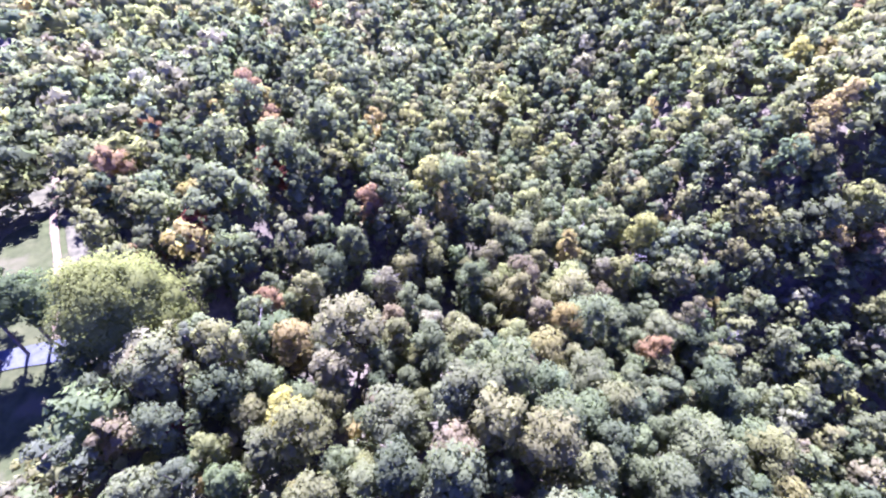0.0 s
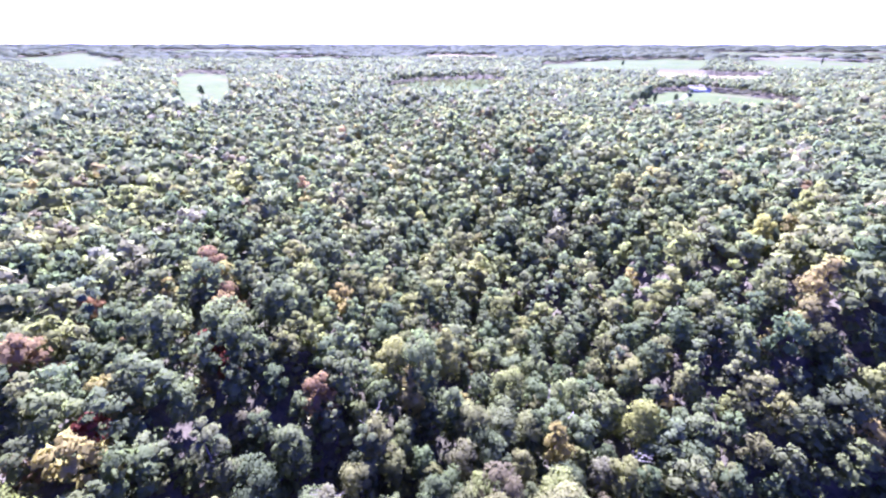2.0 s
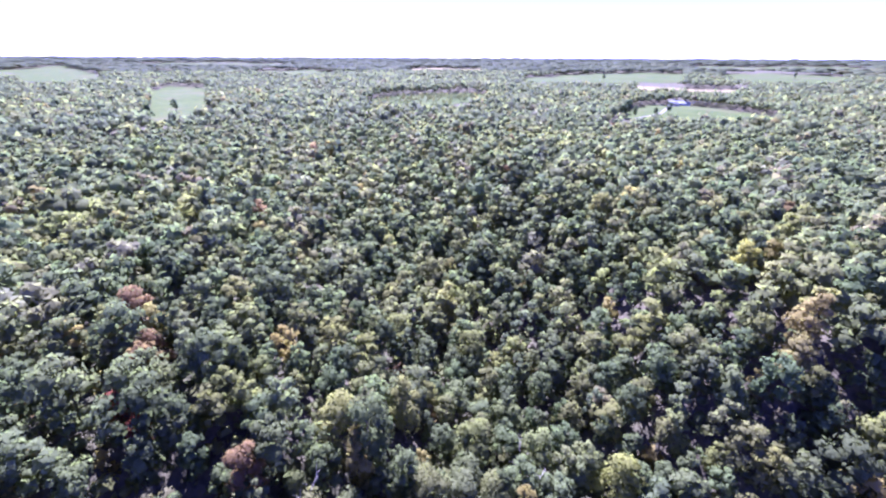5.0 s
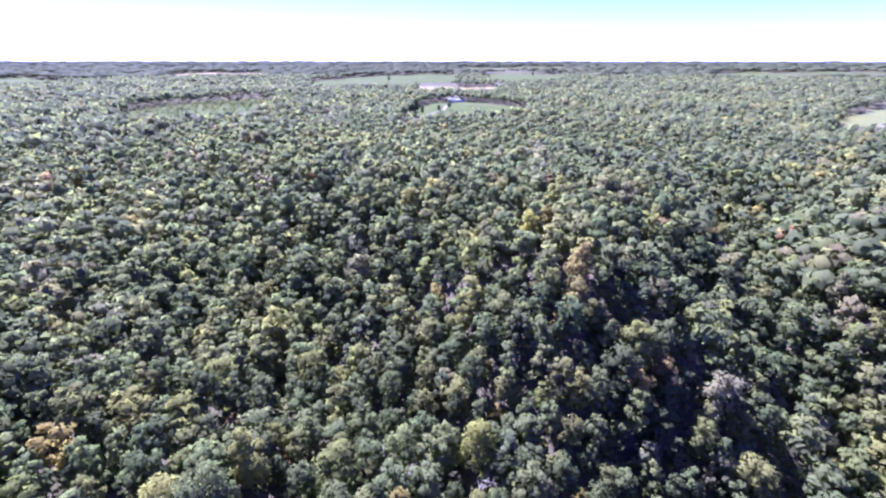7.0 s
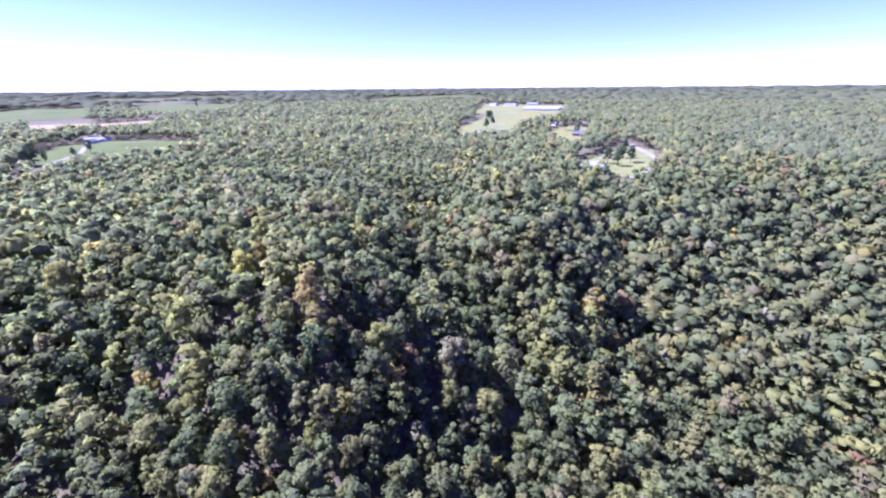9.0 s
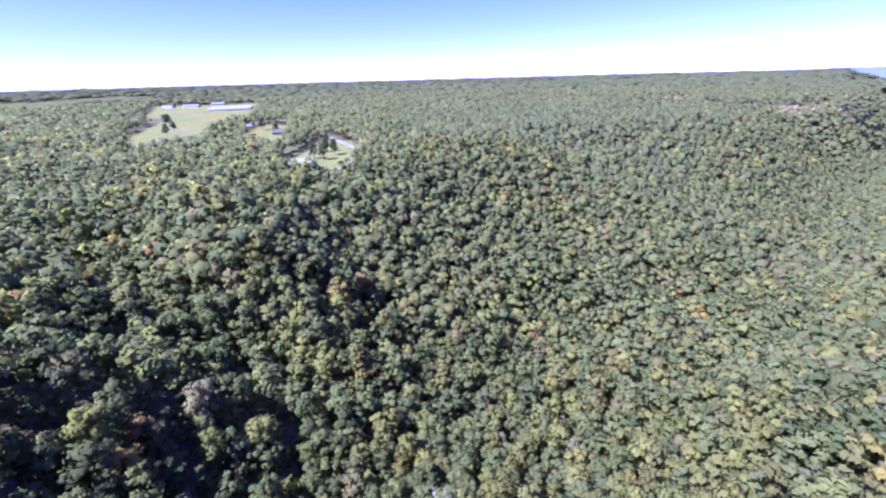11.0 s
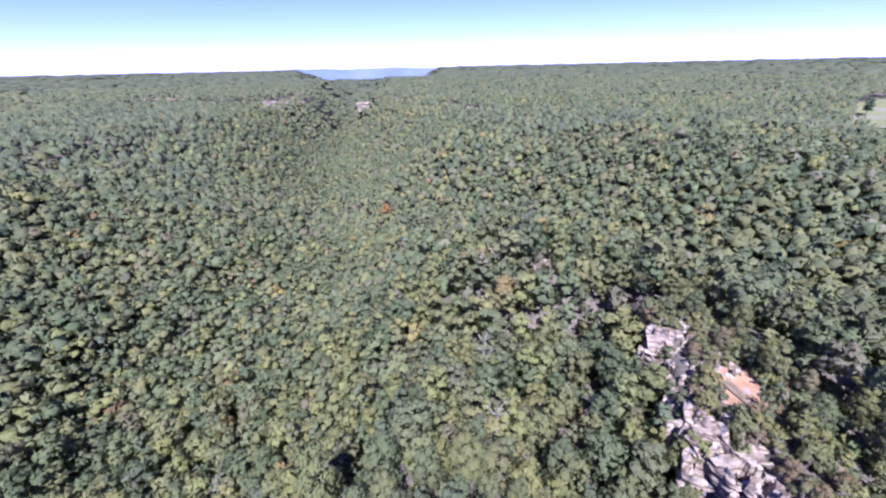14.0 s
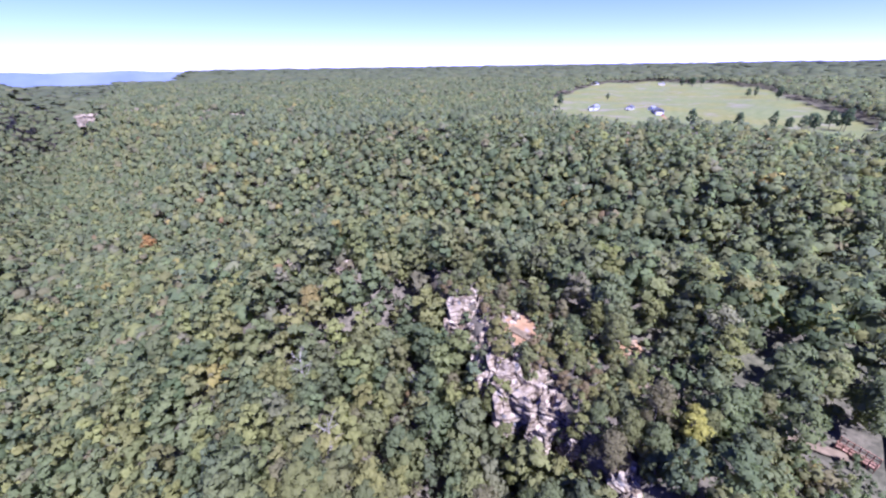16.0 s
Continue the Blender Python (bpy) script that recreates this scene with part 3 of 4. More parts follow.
# special trees first: the rest keeps clear of them
# x, y, build, colour, scale, height factor, label
YELLOW, GOLD, RED, RUST = (0.3, 0.28, 0.07), (0.25, 0.205, 0.078), (0.2, 0.07, 0.045), (0.195, 0.13, 0.065)
SPECIAL = [
    (-44.5, 32.5, 9, (0.165, 0.178, 0.05), 1.0, 1.0, "very large rounded tree turning yellow-green beside the lawn"),
    (-23.7, 32.9, 3, GOLD, 1.1, 1.0, "small bright golden-yellow tree in the slope"),
    (-20.7, 20.3, 5, YELLOW, 1.15, 1.0, "small bright yellow tree in the slope"),
    (-15.2, 34.7, 1, (0.19, 0.185, 0.085), 1.5, 1.0, "broad olive-green tree with a flat round crown"),
    (-43.3, 23.3, 5, (0.22, 0.205, 0.07), 0.9, 0.9, "small yellow-green tree at the lawn's edge"),
    (-34.7, 25.4, 5, (0.24, 0.12, 0.05), 0.55, 0.9, "small orange-leaved tree below taller crowns"),
    (-36, 19.1, 5, (0.17, 0.07, 0.06), 0.75, 0.9, "small dark crimson tree below taller crowns"),
    (-43, 50.4, 5, RED, 0.85, 1.0, "small crimson-leaved tree below taller crowns"),
    (-35.4, 68.0, 5, RED, 0.75, 1.1, "small crimson-leaved tree below taller crowns"),
    (-31.5, 65.6, 5, RED, 0.65, 1.1, "small crimson-leaved tree below taller crowns"),
    (-43.5, 89, 3, RUST, 1.1, 1.0, "rust-red tree among green crowns"),
    (-37, 80, 3, RUST, 0.8, 1.0, "rust-red tree among green crowns"),
    (-60.3, 75.7, 3, (0.25, 0.15, 0.06), 0.9, 1.0, "orange-leaved tree among green crowns"),
    (84.5, 80.4, 4, GOLD, 1.15, 1.1, "tall slender golden poplar"),
    (81, 77, 2, (0.235, 0.205, 0.08), 1.1, 0.9, "tall slender golden poplar"),
    (90.5, 106, 2, YELLOW, 1.05, 1.0, "slender yellow tree among darker crowns"),
    (69.4, 146, 2, (0.23, 0.22, 0.07), 1.1, 1.1, "slender yellow-green tree among darker crowns"),
    (1.3, 172, 4, (0.23, 0.22, 0.07), 1.2, 1.1, "slender yellow-green tree among darker crowns"),
    (7.6, 79.8, 4, (0.22, 0.215, 0.075), 1.15, 1.1, "tall yellow-green poplar in the hollow"),
    (-3.3, 71.7, 3, (0.23, 0.225, 0.075), 1.2, 1.0, "rounded yellow-green tree in the hollow"),
    (48, 69, 3, (0.23, 0.23, 0.07), 1.2, 1.0, "bright yellow-green tree in the hollow"),
    (26.6, 49, 3, (0.21, 0.205, 0.085), 1.3, 1.0, "broad yellow-green tree in the hollow"),
    (114, -314, 3, (0.28, 0.17, 0.06), 1.7, 1.0, "orange-leaved tree in the valley woods"),
    (7.8, -86.6, 3, GOLD, 1.1, 1.0, "small golden tree below the bluff"),
    (-42.1, -9.6, 4, YELLOW, 0.75, 0.9, "small bright yellow tree on the bluff"),
]
TEMPLATES = [crown(40 + i, r, lo, hi, 18, 1700, 0.38, kind) for i, (r, lo, hi, kind) in enumerate(BUILDS)]
CROWNS = [leaf_mesh(*t) for t in TEMPLATES]
TRUNKS = [trunk_mesh(i, r, lo, hi, kind) for i, (r, lo, hi, kind) in enumerate(BUILDS)]
CROWNS.append(leaf_mesh(*crown(77, 7.6, 2.0, 18.0, 90, 26000, 0.27)))
TRUNKS.append(trunk_mesh(9, 7.6, 2.5, 15.0, "round"))
for x, y, build, tone, scale, tall, label in SPECIAL:
    stand(x, y, build, tone, scale, 40 * x, label, group="turning trees", tall=tall)
    LANES.append((np.array([(x, y)]), 7.5 if build == 9 else 2.6 * scale))

# the trees round the hovering point, one by one
NEAR = 50.0
tx, ty, rng = scatter(4.7, 0.0, NEAR, 1)
pines = is_pine(tx, ty, rng)
tones = tone_of(tx, ty, pines, rng)
for x, y, pine, tone in zip(tx, ty, pines, tones):
    build = int(rng.integers(7, 9)) if pine else int(rng.integers(0, 7))
    word = "dark green pine with a narrow crown" if pine else hue(tone) + " leafy hardwood tree on the wooded slope"
    stand(x, y, build, tuple(float(c) for c in tone), float(rng.uniform(0.62, 1.15)), float(rng.uniform(0, 360)), word, tall=float(rng.uniform(0.88, 1.22)))

# small trees on the bluff
for i, (x, y) in enumerate([(-34, -66), (-40, -60), (-42, -52), (-40, -47), (-44, -44), (-41, -36), (-46, -30), (-37, -33), (-44, -22), (-40, -14), (-36, -10), (-48, -16), (-18.5, -64), (-18, -55), (-18, -44), (-17.5, -38),
                            (-22, -29), (-23, -21), (-24.5, -16), (-24, -6), (-33, -7), (-45, -9), (-48, -38), (-31, -71), (-35, -55), (-31, -16.5), (-33.5, -13), (-29.2, -18.5), (-34, -18), (-30.5, -12.5)]):
    tone = tuple(float(v) for v in TONES[(0, 2, 3, 2, 4)[i % 5]] * rng.uniform(0.85, 1.1))
    stand(x, y, (5, 3, 0, 8)[i % 4], tone, float(rng.uniform(0.5, 0.78)), 47.0 * i, "small " + hue(tone) + " tree on the sandstone bluff", group="trees of the bluff", name="small_tree", tall=float(rng.uniform(0.85, 1.2)))

# the woods farther off, joined
close = [crown(60 + i, r, lo, hi, 12, 430, 0.66, kind) for i, (r, lo, hi, kind) in enumerate(BUILDS)]
x, y, rng = scatter(4.8, NEAR, 92.0, 2)
copse("woodland", x, y, rng, close[:7], close[7:], "dense mixed hardwood forest turning in early autumn", "woodland", 0.58, 1.14)
middle = [crown(70 + i, r, lo, hi, 8, 140, 1.05, kind) for i, (r, lo, hi, kind) in enumerate(BUILDS * 2)]
x, y, rng = scatter(5.4, 92.0, 155.0, 8)
copse("woodland", x, y, rng, middle[:7] + middle[9:16], middle[7:9] + middle[16:], "dense hardwood forest on the gorge's slopes", "woodland", 0.7, 1.35)
plain = [crown(80 + i, r * 1.12, lo - 1.0, hi, 4, 24, 1.5, kind) for i, (r, lo, hi, kind) in enumerate(BUILDS * 3)]
x, y, rng = scatter(5.6, 155.0, 330.0, 3)
copse("woodland", x, y, rng, plain[:7] + plain[9:16] + plain[18:25], plain[7:9] + plain[16:18] + plain[25:], "dense forest canopy on the farther slopes", "woodland", 0.72, 1.4)
low_trees = [crown(150 + i, 3.1, 0.0, 6.5, 1, 9, 1.5) for i in range(6)]
x, y, rng = scatter(5.2, 112.0, 335.0, 11)
copse("undergrowth", x, y, rng, low_trees, [], "lower trees and saplings closing the forest's gaps", "undergrowth", 0.7, 1.25)
# farther than that each crown is one ragged dome
small = [crown(100 + i, r * 1.12, lo + 2.2, hi, 1, 8, 2.2, kind) for i, (r, lo, hi, kind) in enumerate(BUILDS * 2)]
x, y, rng = scatter(4.6, 150.0, 520.0, 21)
steep = np.hypot(ground(x + 3, y) - ground(x - 3, y), ground(x, y + 3) - ground(x, y - 3)) / 6 > 0.5
copse("woodland", x[steep], y[steep], rng, small[:7] + small[9:16], [], "close-set trees on the gorge's steep sides", "woodland", 0.7, 1.2, calm=0.1, upward=0.2)
x, y, rng = scatter(7.0, 520.0, 900.0, 22)
steep = np.hypot(ground(x + 3, y) - ground(x - 3, y), ground(x, y + 3) - ground(x, y - 3)) / 6 > 0.45
copse("woodland", x[steep], y[steep], rng, small[:7] + small[9:16], [], "trees on the far gorge's steep sides", "woodland", 1.0, 1.5, calm=0.3, upward=0.4)
x, y, rng = scatter(6.4, 330.0, 700.0, 4)
copse("woodland", x, y, rng, small[:7] + small[9:16], small[7:9] + small[16:], "far forest canopy across the plateau", "woodland", 0.7, 1.35, calm=0.25, upward=0.3)
for k, (cell, inner, outer, r, top, calm, label) in enumerate([
        (12.0, 700.0, 1400.0, 6.6, 14.0, 0.55, "distant woods over the plateau"), (34.0, 1400.0, 2600.0, 19.0, 16.0, 0.75, "distant woods towards the horizon"),
        (86.0, 2600.0, 4850.0, 50.0, 18.0, 0.9, "farthest woods along the horizon")]):
    x, y, rng = scatter(cell, inner, outer, 40 + k)
    copse("woodland", x, y, rng, [crown(120 + 10 * k + i, r, 7.0, top, 1, 4 if k == 0 else 0, 4.0) for i in range(8)], [], label, "woodland", 0.7, 1.3, calm=calm, upward=0.8)

# low growth in the gaps between the near trees
bush = [crown(160 + i, 2.2, 0.2, 4.6, 4, 74, 0.6, "round") for i in range(6)]
x, y, rng = scatter(4.7, 0.0, 100.0, 7)
copse("undergrowth", x, y, rng, bush, [], "low bushes and saplings under the forest trees", "undergrowth", 0.7, 1.4)
yx, yy = rng.uniform(-70, 110, 420), rng.uniform(515, 720, 420)
keep = inside(yx, yy, YOUNG)
copse("sapling", yx[keep], yy[keep], rng, bush, [], "knee-high to head-high young trees in the clearing", "sapling", 0.6, 1.2)
gx, gy = [v.ravel() for v in np.meshgrid(np.arange(-54, -14, 1.9), np.arange(-74, -3, 1.9))]
gx, gy = gx + rng.uniform(-0.8, 0.8, gx.shape), gy + rng.uniform(-0.8, 0.8, gx.shape)
away = bluff(gy) - gx
keep = inside(gx, gy, RIMLAND) & ((away > 7.5) | (away < -0.3))
for outline in ([(-38, -52), (-32, -51), (-29, -46), (-30, -41), (-34, -38), (-38, -42)], [(-55, -33), (-50, -34), (-47, -30), (-53, -28)]):
    keep &= ~inside(gx, gy, outline)
keep &= np.array([min(math.hypot(x - px, y - py) for px, py in LANES[2][0]) > 1.3 for x, y in zip(gx, gy)])
keep |= inside(gx, gy, [(-24, -72), (-14, -72), (-14, -36), (-19, -5), (-28, -5)]) & (away < -0.3)
copse("undergrowth", gx[keep], gy[keep], rng, bush, [], "low scrub on the sandstone bluff", "undergrowth", 0.35, 0.75)

wx, wy = [v.ravel() for v in np.meshgrid(np.arange(-64, -42, 2.3), np.arange(-2, 24, 2.3))]
wx, wy = wx + rng.uniform(-0.9, 0.9, wx.shape), wy + rng.uniform(-0.9, 0.9, wx.shape)
keep = inside(wx, wy, [(-58, -4), (-43, -1), (-42, 14), (-44, 21), (-50, 22), (-51.5, 10), (-57.5, 7), (-58, -2)])
copse("undergrowth", wx[keep], wy[keep], rng, bush, [], "waist-high bushes at the lawn's edge", "undergrowth", 0.5, 1.0)
keep = inside(wx, wy, [(-63, 1), (-58, -2), (-57.5, 7), (-61, 6.5)])
copse("undergrowth", wx[keep], wy[keep], rng, bush, [], "knee-high russet scrub beside the footbridge", "undergrowth", 0.3, 0.45)


# ---- rocks ----
def block(seed, wide, deep, high, cuts=5, jag=0.22, layers=0.9):
    """A sandstone block: ledges one above another, split by upright joints, its foot at z = 0."""
    bm = bmesh.new()
    bmesh.ops.create_cube(bm, size=1.0)
    bmesh.ops.subdivide_edges(bm, edges=bm.edges[:], cuts=cuts, use_grid_fill=True)
    rng = random.Random(seed)
    shift = [(rng.uniform(-1, 1), rng.uniform(-1, 1), rng.choice((0.8, 0.92, 1.0, 1.06))) for _ in range(60)]
    off = Vector((rng.uniform(0, 90), rng.uniform(0, 90), rng.uniform(0, 90)))
    joint = 0.3 * (wide + deep) / 2
    for v in bm.verts:
        p = Vector((v.co.x * wide, v.co.y * deep, (v.co.z + 0.5) * high))
        dx, dy, grow = shift[int((p.z + 0.3 * noise.noise((p + off) * 0.25)) / layers) % 60]
        cell = Vector((p.x + 0.3 * p.y, p.y - 0.2 * p.x, 0)) / joint + off
        split, push = noise.cell(cell) - 0.5, noise.cell(cell + Vector((31, 7, 0))) - 0.5
        n = noise.noise_vector((p + off) * 1.9) * jag
        corner = 1 - 0.16 * (abs(v.co.x * 2) * abs(v.co.y * 2)) ** 4
        lift = split * min(2.2, 0.5 * high) * (p.z / high) ** 2
        v.co = Vector((p.x * grow * corner + dx * 0.22 + push * 0.35, p.y * grow * corner + dy * 0.22 - push * 0.35, p.z + lift)) + n
    return bm


def rock(name, x, y, z, wide, deep, high, turn, material, label, group, seed, tip=0.0):
    ob = part(name, block(seed, wide, deep, high, 10, 0.12, 0.8), material)
    ob.matrix_world = pose(x, y, z, tip, 0, turn)
    return tagged(ob, label, "rock", group)


rng2 = random.Random(5)
# the bluff's rim: slabs in tiers, each x, y, width, depth, height, turn and drop below the plateau
RIM = [(-27, -66, 6, 6, 4, 20, 0), (-24.5, -62.5, 7, 6, 4.5, -10, 0.3), (-30, -60, 7, 5.5, 3, 35, 0.2), (-26, -57.5, 6.5, 5, 4, 10, 0.8), (-31.5, -55, 6, 5, 2.5, -20, 0.4), (-22, -60, 5, 4, 6, 25, 3.2),
       (-23.5, -52.5, 5, 5, 5, 30, 2.2), (-22.5, -46.5, 5, 5, 6, 0, 3.0), (-25.5, -48, 5, 4, 3, 15, 1.0), (-25, -41.5, 7.5, 5.5, 4.5, -25, -0.4), (-23.4, -37.2, 8, 6, 5, 15, 0.0), (-27.5, -36, 7, 5.5, 4, -10, -0.5),
       (-28.5, -39.5, 6, 5, 3, 40, 0.2), (-20.6, -40, 5, 5, 7, 10, 3.0), (-21, -34, 5.5, 4, 6, -15, 3.4), (-25, -32, 6.5, 5, 5, 10, 0.9), (-28.5, -29, 6.5, 5.5, 4.5, -30, 0.4), (-24.6, -28, 5, 4, 6, 20, 4.0),
       (-31, -25.5, 7, 5.5, 4, -15, 0.0), (-33.8, -22.5, 6.5, 5, 3.5, 25, 0.3), (-30.6, -20, 5, 4.5, 4, 0, 1.0), (-28, -23, 5, 4, 7, -10, 3.6), (-28.8, -13, 4.5, 4, 5, 30, 0.6), (-26.6, -10.5, 3.4, 3, 4, -20, 2.0),
       (-28, -56, 5.5, 4.5, 3, 15, 0.6), (-28.6, -52.4, 5, 4, 2.5, -25, 0.9)]
for i, (x, y, w, d, high, turn, drop) in enumerate(RIM):
    x, y, w, d = x - 2.5, y + 3.5, w * 1.12, d * 1.08
    top = float(ground(min(x, float(bluff(y)) - 3) - 2, y)) + 1.6 - drop
    rock("rock", x, y, top - high - 1.5, w, d, high + 1.5, turn, ROCK, "weathered pale grey sandstone slab on the bluff's rim", "rocks of the bluff", 200 + i, rng2.uniform(-6, 6))
for i in range(16):
    y = rng2.uniform(-66, -10)
    x = float(bluff(y)) + rng2.uniform(4, 9)
    s = rng2.uniform(1.4, 3.4)
    rock("boulder", x, y, float(ground(x, y)) - 0.5, s * 1.3, s, s * 0.9, rng2.uniform(0, 180), ROCK, "fallen grey sandstone boulder below the bluff", "fallen boulders", 300 + i)
for i, (x, y, s) in enumerate([(10, -120, 2.6), (13, -122, 2.0), (-4.5, -97, 2.4), (-7, -98, 2.0), (-2, -96, 1.6), (22, -112, 2.2), (-18, -70, 2.5)]):
    rock("boulder", x, y, float(ground(x, y)) - 0.4, s * 1.4, s, s * 1.3, 40 * i, ROCK, "pale sandstone outcrop on the wooded spur", "outcrops of the spur", 330 + i)


# shrubs on the bluff, olive and russet
SHRUBS = [leaf_mesh(*crown(520 + i, 1.5, 0.1, 2.8, 6, 260, 0.34)) for i in range(4)]
STEMS = trunk_mesh(21, 1.4, 0.6, 2.2, "round")
for i in range(190):
    y = rng2.uniform(-72, -5)
    x = float(bluff(y)) - rng2.choice((rng2.uniform(7.0, 20.0), rng2.uniform(5.0, 12.0), rng2.uniform(1.0, 6.0), rng2.uniform(-4.5, -1.5)))
    if inside(x, y, [(-38, -52), (-32, -51), (-29, -46), (-30, -41), (-34, -38), (-38, -42)]) or inside(x, y, [(-55, -33), (-50, -34), (-47, -30), (-53, -28)]):
        continue
    base = new("shrub")
    s = rng2.uniform(0.6, 1.5)
    base.matrix_world = pose(x, y, float(ground(x, y)) + (0.9 if float(bluff(y)) - 7 < x < float(bluff(y)) else 0.0), 0, 0, rng2.uniform(0, 360)) @ Matrix.Diagonal((s, s, s, 1))
    stem, leaf = new("stem", STEMS), new("leaves", SHRUBS[i % 4])
    stem.parent = leaf.parent = base
    tint = rng2.choice([(0.17, 0.165, 0.07), (0.13, 0.14, 0.065), (0.15, 0.155, 0.062), (0.19, 0.18, 0.065), (0.18, 0.14, 0.07)])
    leaf.color = (*tint, 1)
    tagged(base, "low russet shrub on the sandstone bluff" if tint[0] > 1.2 * tint[1] else "low olive-green shrub on the sandstone bluff", "shrub", "shrubs of the bluff")


def cliff(x, y, long, high, turn, material, label, seed, rim):
    """A far cliff face: a row of blocks along the rim."""
    base = new("cliff")
    rim = rim or float(ground(x, y)) + 8.0
    deep = high
    base.matrix_world = pose(x, y, rim, 0, 0, turn)
    n = max(3, int(long / 11))
    rng = random.Random(seed)
    for i in range(n):
        h = deep * rng.uniform(1.0, 1.15)
        ob = part("block", block(seed + i, long / n * 1.25, 9, h, 3, 0.7, 2.5), material, base)
        ob.matrix_basis = pose((i + 0.5 - n / 2) * long / n, rng.uniform(-3, 3), rng.uniform(-5, 0) - h, 0, 0, rng.uniform(-12, 12))
    return tagged(base, label, "cliff", "cliffs of the gorge")


for k, (mat, label) in enumerate([
        (ROCK, "long band of pale cliffs under the far plateau"), (ROCK, "pale cliff under the far plateau"), (ROCK, "pale sandstone cliff at the gorge's rim"),
        (ROCK, "broad tan sandstone cliff with an overhang"), (REDROCK, "reddish cliff at the plateau's edge"), (ROCK, "grey cliff among the trees"), (ROCK, "small grey cliff among the trees"),
        (REDROCK, "reddish rock face below the hilltop pasture"), (REDROCK, "reddish rock face below the hilltop pasture"), (ROCK, "grey rock face among the trees"), (ROCK, "white rock beside the stream")]):
    x, y, long, high, turn = FACES[k]
    turn = math.degrees(math.atan2(HOVER[0] - x, y - HOVER[1])) + 6 * (k % 3 - 1)
    cliff(x, y, long, high, turn, mat, label, 400 + 20 * k, (15, 12, 10, 8, 0, 0, 0, 0, 0, 0, 0)[k])
patch("bare_ground", [(165, -640), (182, -652), (196, -645), (190, -612), (176, -600), (166, -615)], SOIL, "bare tan ground on the plateau's edge", "bare ground", clear=False)


# ---- buildings ----
def box(bm, x, y, z, w, d, h):
    bmesh.ops.create_cube(bm, size=1.0, matrix=Matrix.Translation((x, y, z + h / 2)) @ Matrix.Diagonal((w, d, h, 1)))


def solid(name, spec, material, parent, label="", bevel=0.0):
    bm = bmesh.new()
    box(bm, *spec)
    if bevel:
        bmesh.ops.bevel(bm, geom=bm.edges[:], offset=bevel, segments=2, affect="EDGES")
    return part(name, bm, material, parent, label)


def gable(name, w, d, z, rise, over, thick, material, parent, label=""):
    """A pitched roof with thickness, its ridge along x."""
    bm = bmesh.new()
    x, y = w / 2 + over, d / 2 + over
    lo = z - rise * over / (d / 2)
    line = [(-y, lo), (0, z + rise), (y, lo), (y, lo + thick), (0, z + rise + thick), (-y, lo + thick)]
    a, b = [bm.verts.new((-x, p, q)) for p, q in line], [bm.verts.new((x, p, q)) for p, q in line]
    bm.faces.new(a[::-1]), bm.faces.new(b)
    for i in range(6):
        bm.faces.new((a[i], a[(i + 1) % 6], b[(i + 1) % 6], b[i]))
    bmesh.ops.recalc_face_normals(bm, faces=bm.faces[:])
    return part(name, bm, material, parent, label)


def house(x, y, turn, w, d, h, rise, walls, roof, label, wing=0.0, windows=4, porch=False, name="house", category="house"):
    base = new(name)
    base.matrix_world = pose(x, y, float(ground(x, y)) + 0.3, 0, 0, turn)
    bm = bmesh.new()
    box(bm, 0, 0, -1, w, d, h + 1)
    for s in (-1, 1):
        p = [bm.verts.new((s * w / 2, -d / 2, h)), bm.verts.new((s * w / 2, d / 2, h)), bm.verts.new((s * w / 2, 0, h + rise))]
        bm.faces.new(p)
    part("wall", bm, walls, base)
    gable("roof", w, d, h, rise, 0.6, 0.25, roof, base)
    if wing:
        w2 = part("wing", block_box(w / 2 + wing / 2, 0, -1, wing, d * 0.75, h * 0.9 + 1), walls, base)
        r2 = gable("wing_roof", wing, d * 0.75, h * 0.9, rise * 0.7, 0.5, 0.22, roof, w2)
        r2.matrix_basis = pose(w / 2 + wing / 2, 0, 0)
    for s in (-1, 1):
        for i in range(windows):
            px = (i + 0.5 - windows / 2) * w / windows
            if s < 0 and i == windows // 2:
                solid("door", (px, s * (d / 2 + 0.03), 0, 1.0, 0.1, 2.05), PLANK, base)
                continue
            fr = solid("window", (px, s * (d / 2 + 0.03), 0.9, 1.3, 0.1, 1.35), PAINT, base)
            solid("pane", (px, s * (d / 2 + 0.07), 1.0, 1.1, 0.06, 1.15), GLASS, fr)
    solid("chimney", (w * 0.3, 0, h, 0.8, 0.8, rise + 1.1), BRICK, base)
    if porch:
        pr = solid("porch_roof", (0, -d / 2 - 1.6, h - 0.5, w * 0.5, 3.2, 0.18), roof, base)
        for s in (-1, 1):
            solid("post", (s * w * 0.23, -d / 2 - 3.0, -0.5, 0.16, 0.16, h), PAINT, pr)
    return tagged(base, label, category)


def block_box(x, y, z, w, d, h):
    bm = bmesh.new()
    box(bm, x, y, z, w, d, h)
    return bm


def barn(x, y, turn, w, d, h, rise, label, doors=6):
    base = new("barn")
    base.matrix_world = pose(x, y, float(ground(x, y)) + 0.3, 0, 0, turn)
    part("wall", block_box(0, 0, -2, w, d, h + 2), SIDING, base)
    gable("roof", w, d, h, rise, 0.8, 0.25, TIN, base)
    for i in range(doors):
        for s in (-1, 1):
            solid("door", ((i + 0.5 - doors / 2) * w / doors, s * (d / 2 + 0.04), 0, 3.0, 0.12, h * 0.8), PAINT, base)
    return tagged(base, label, "barn")


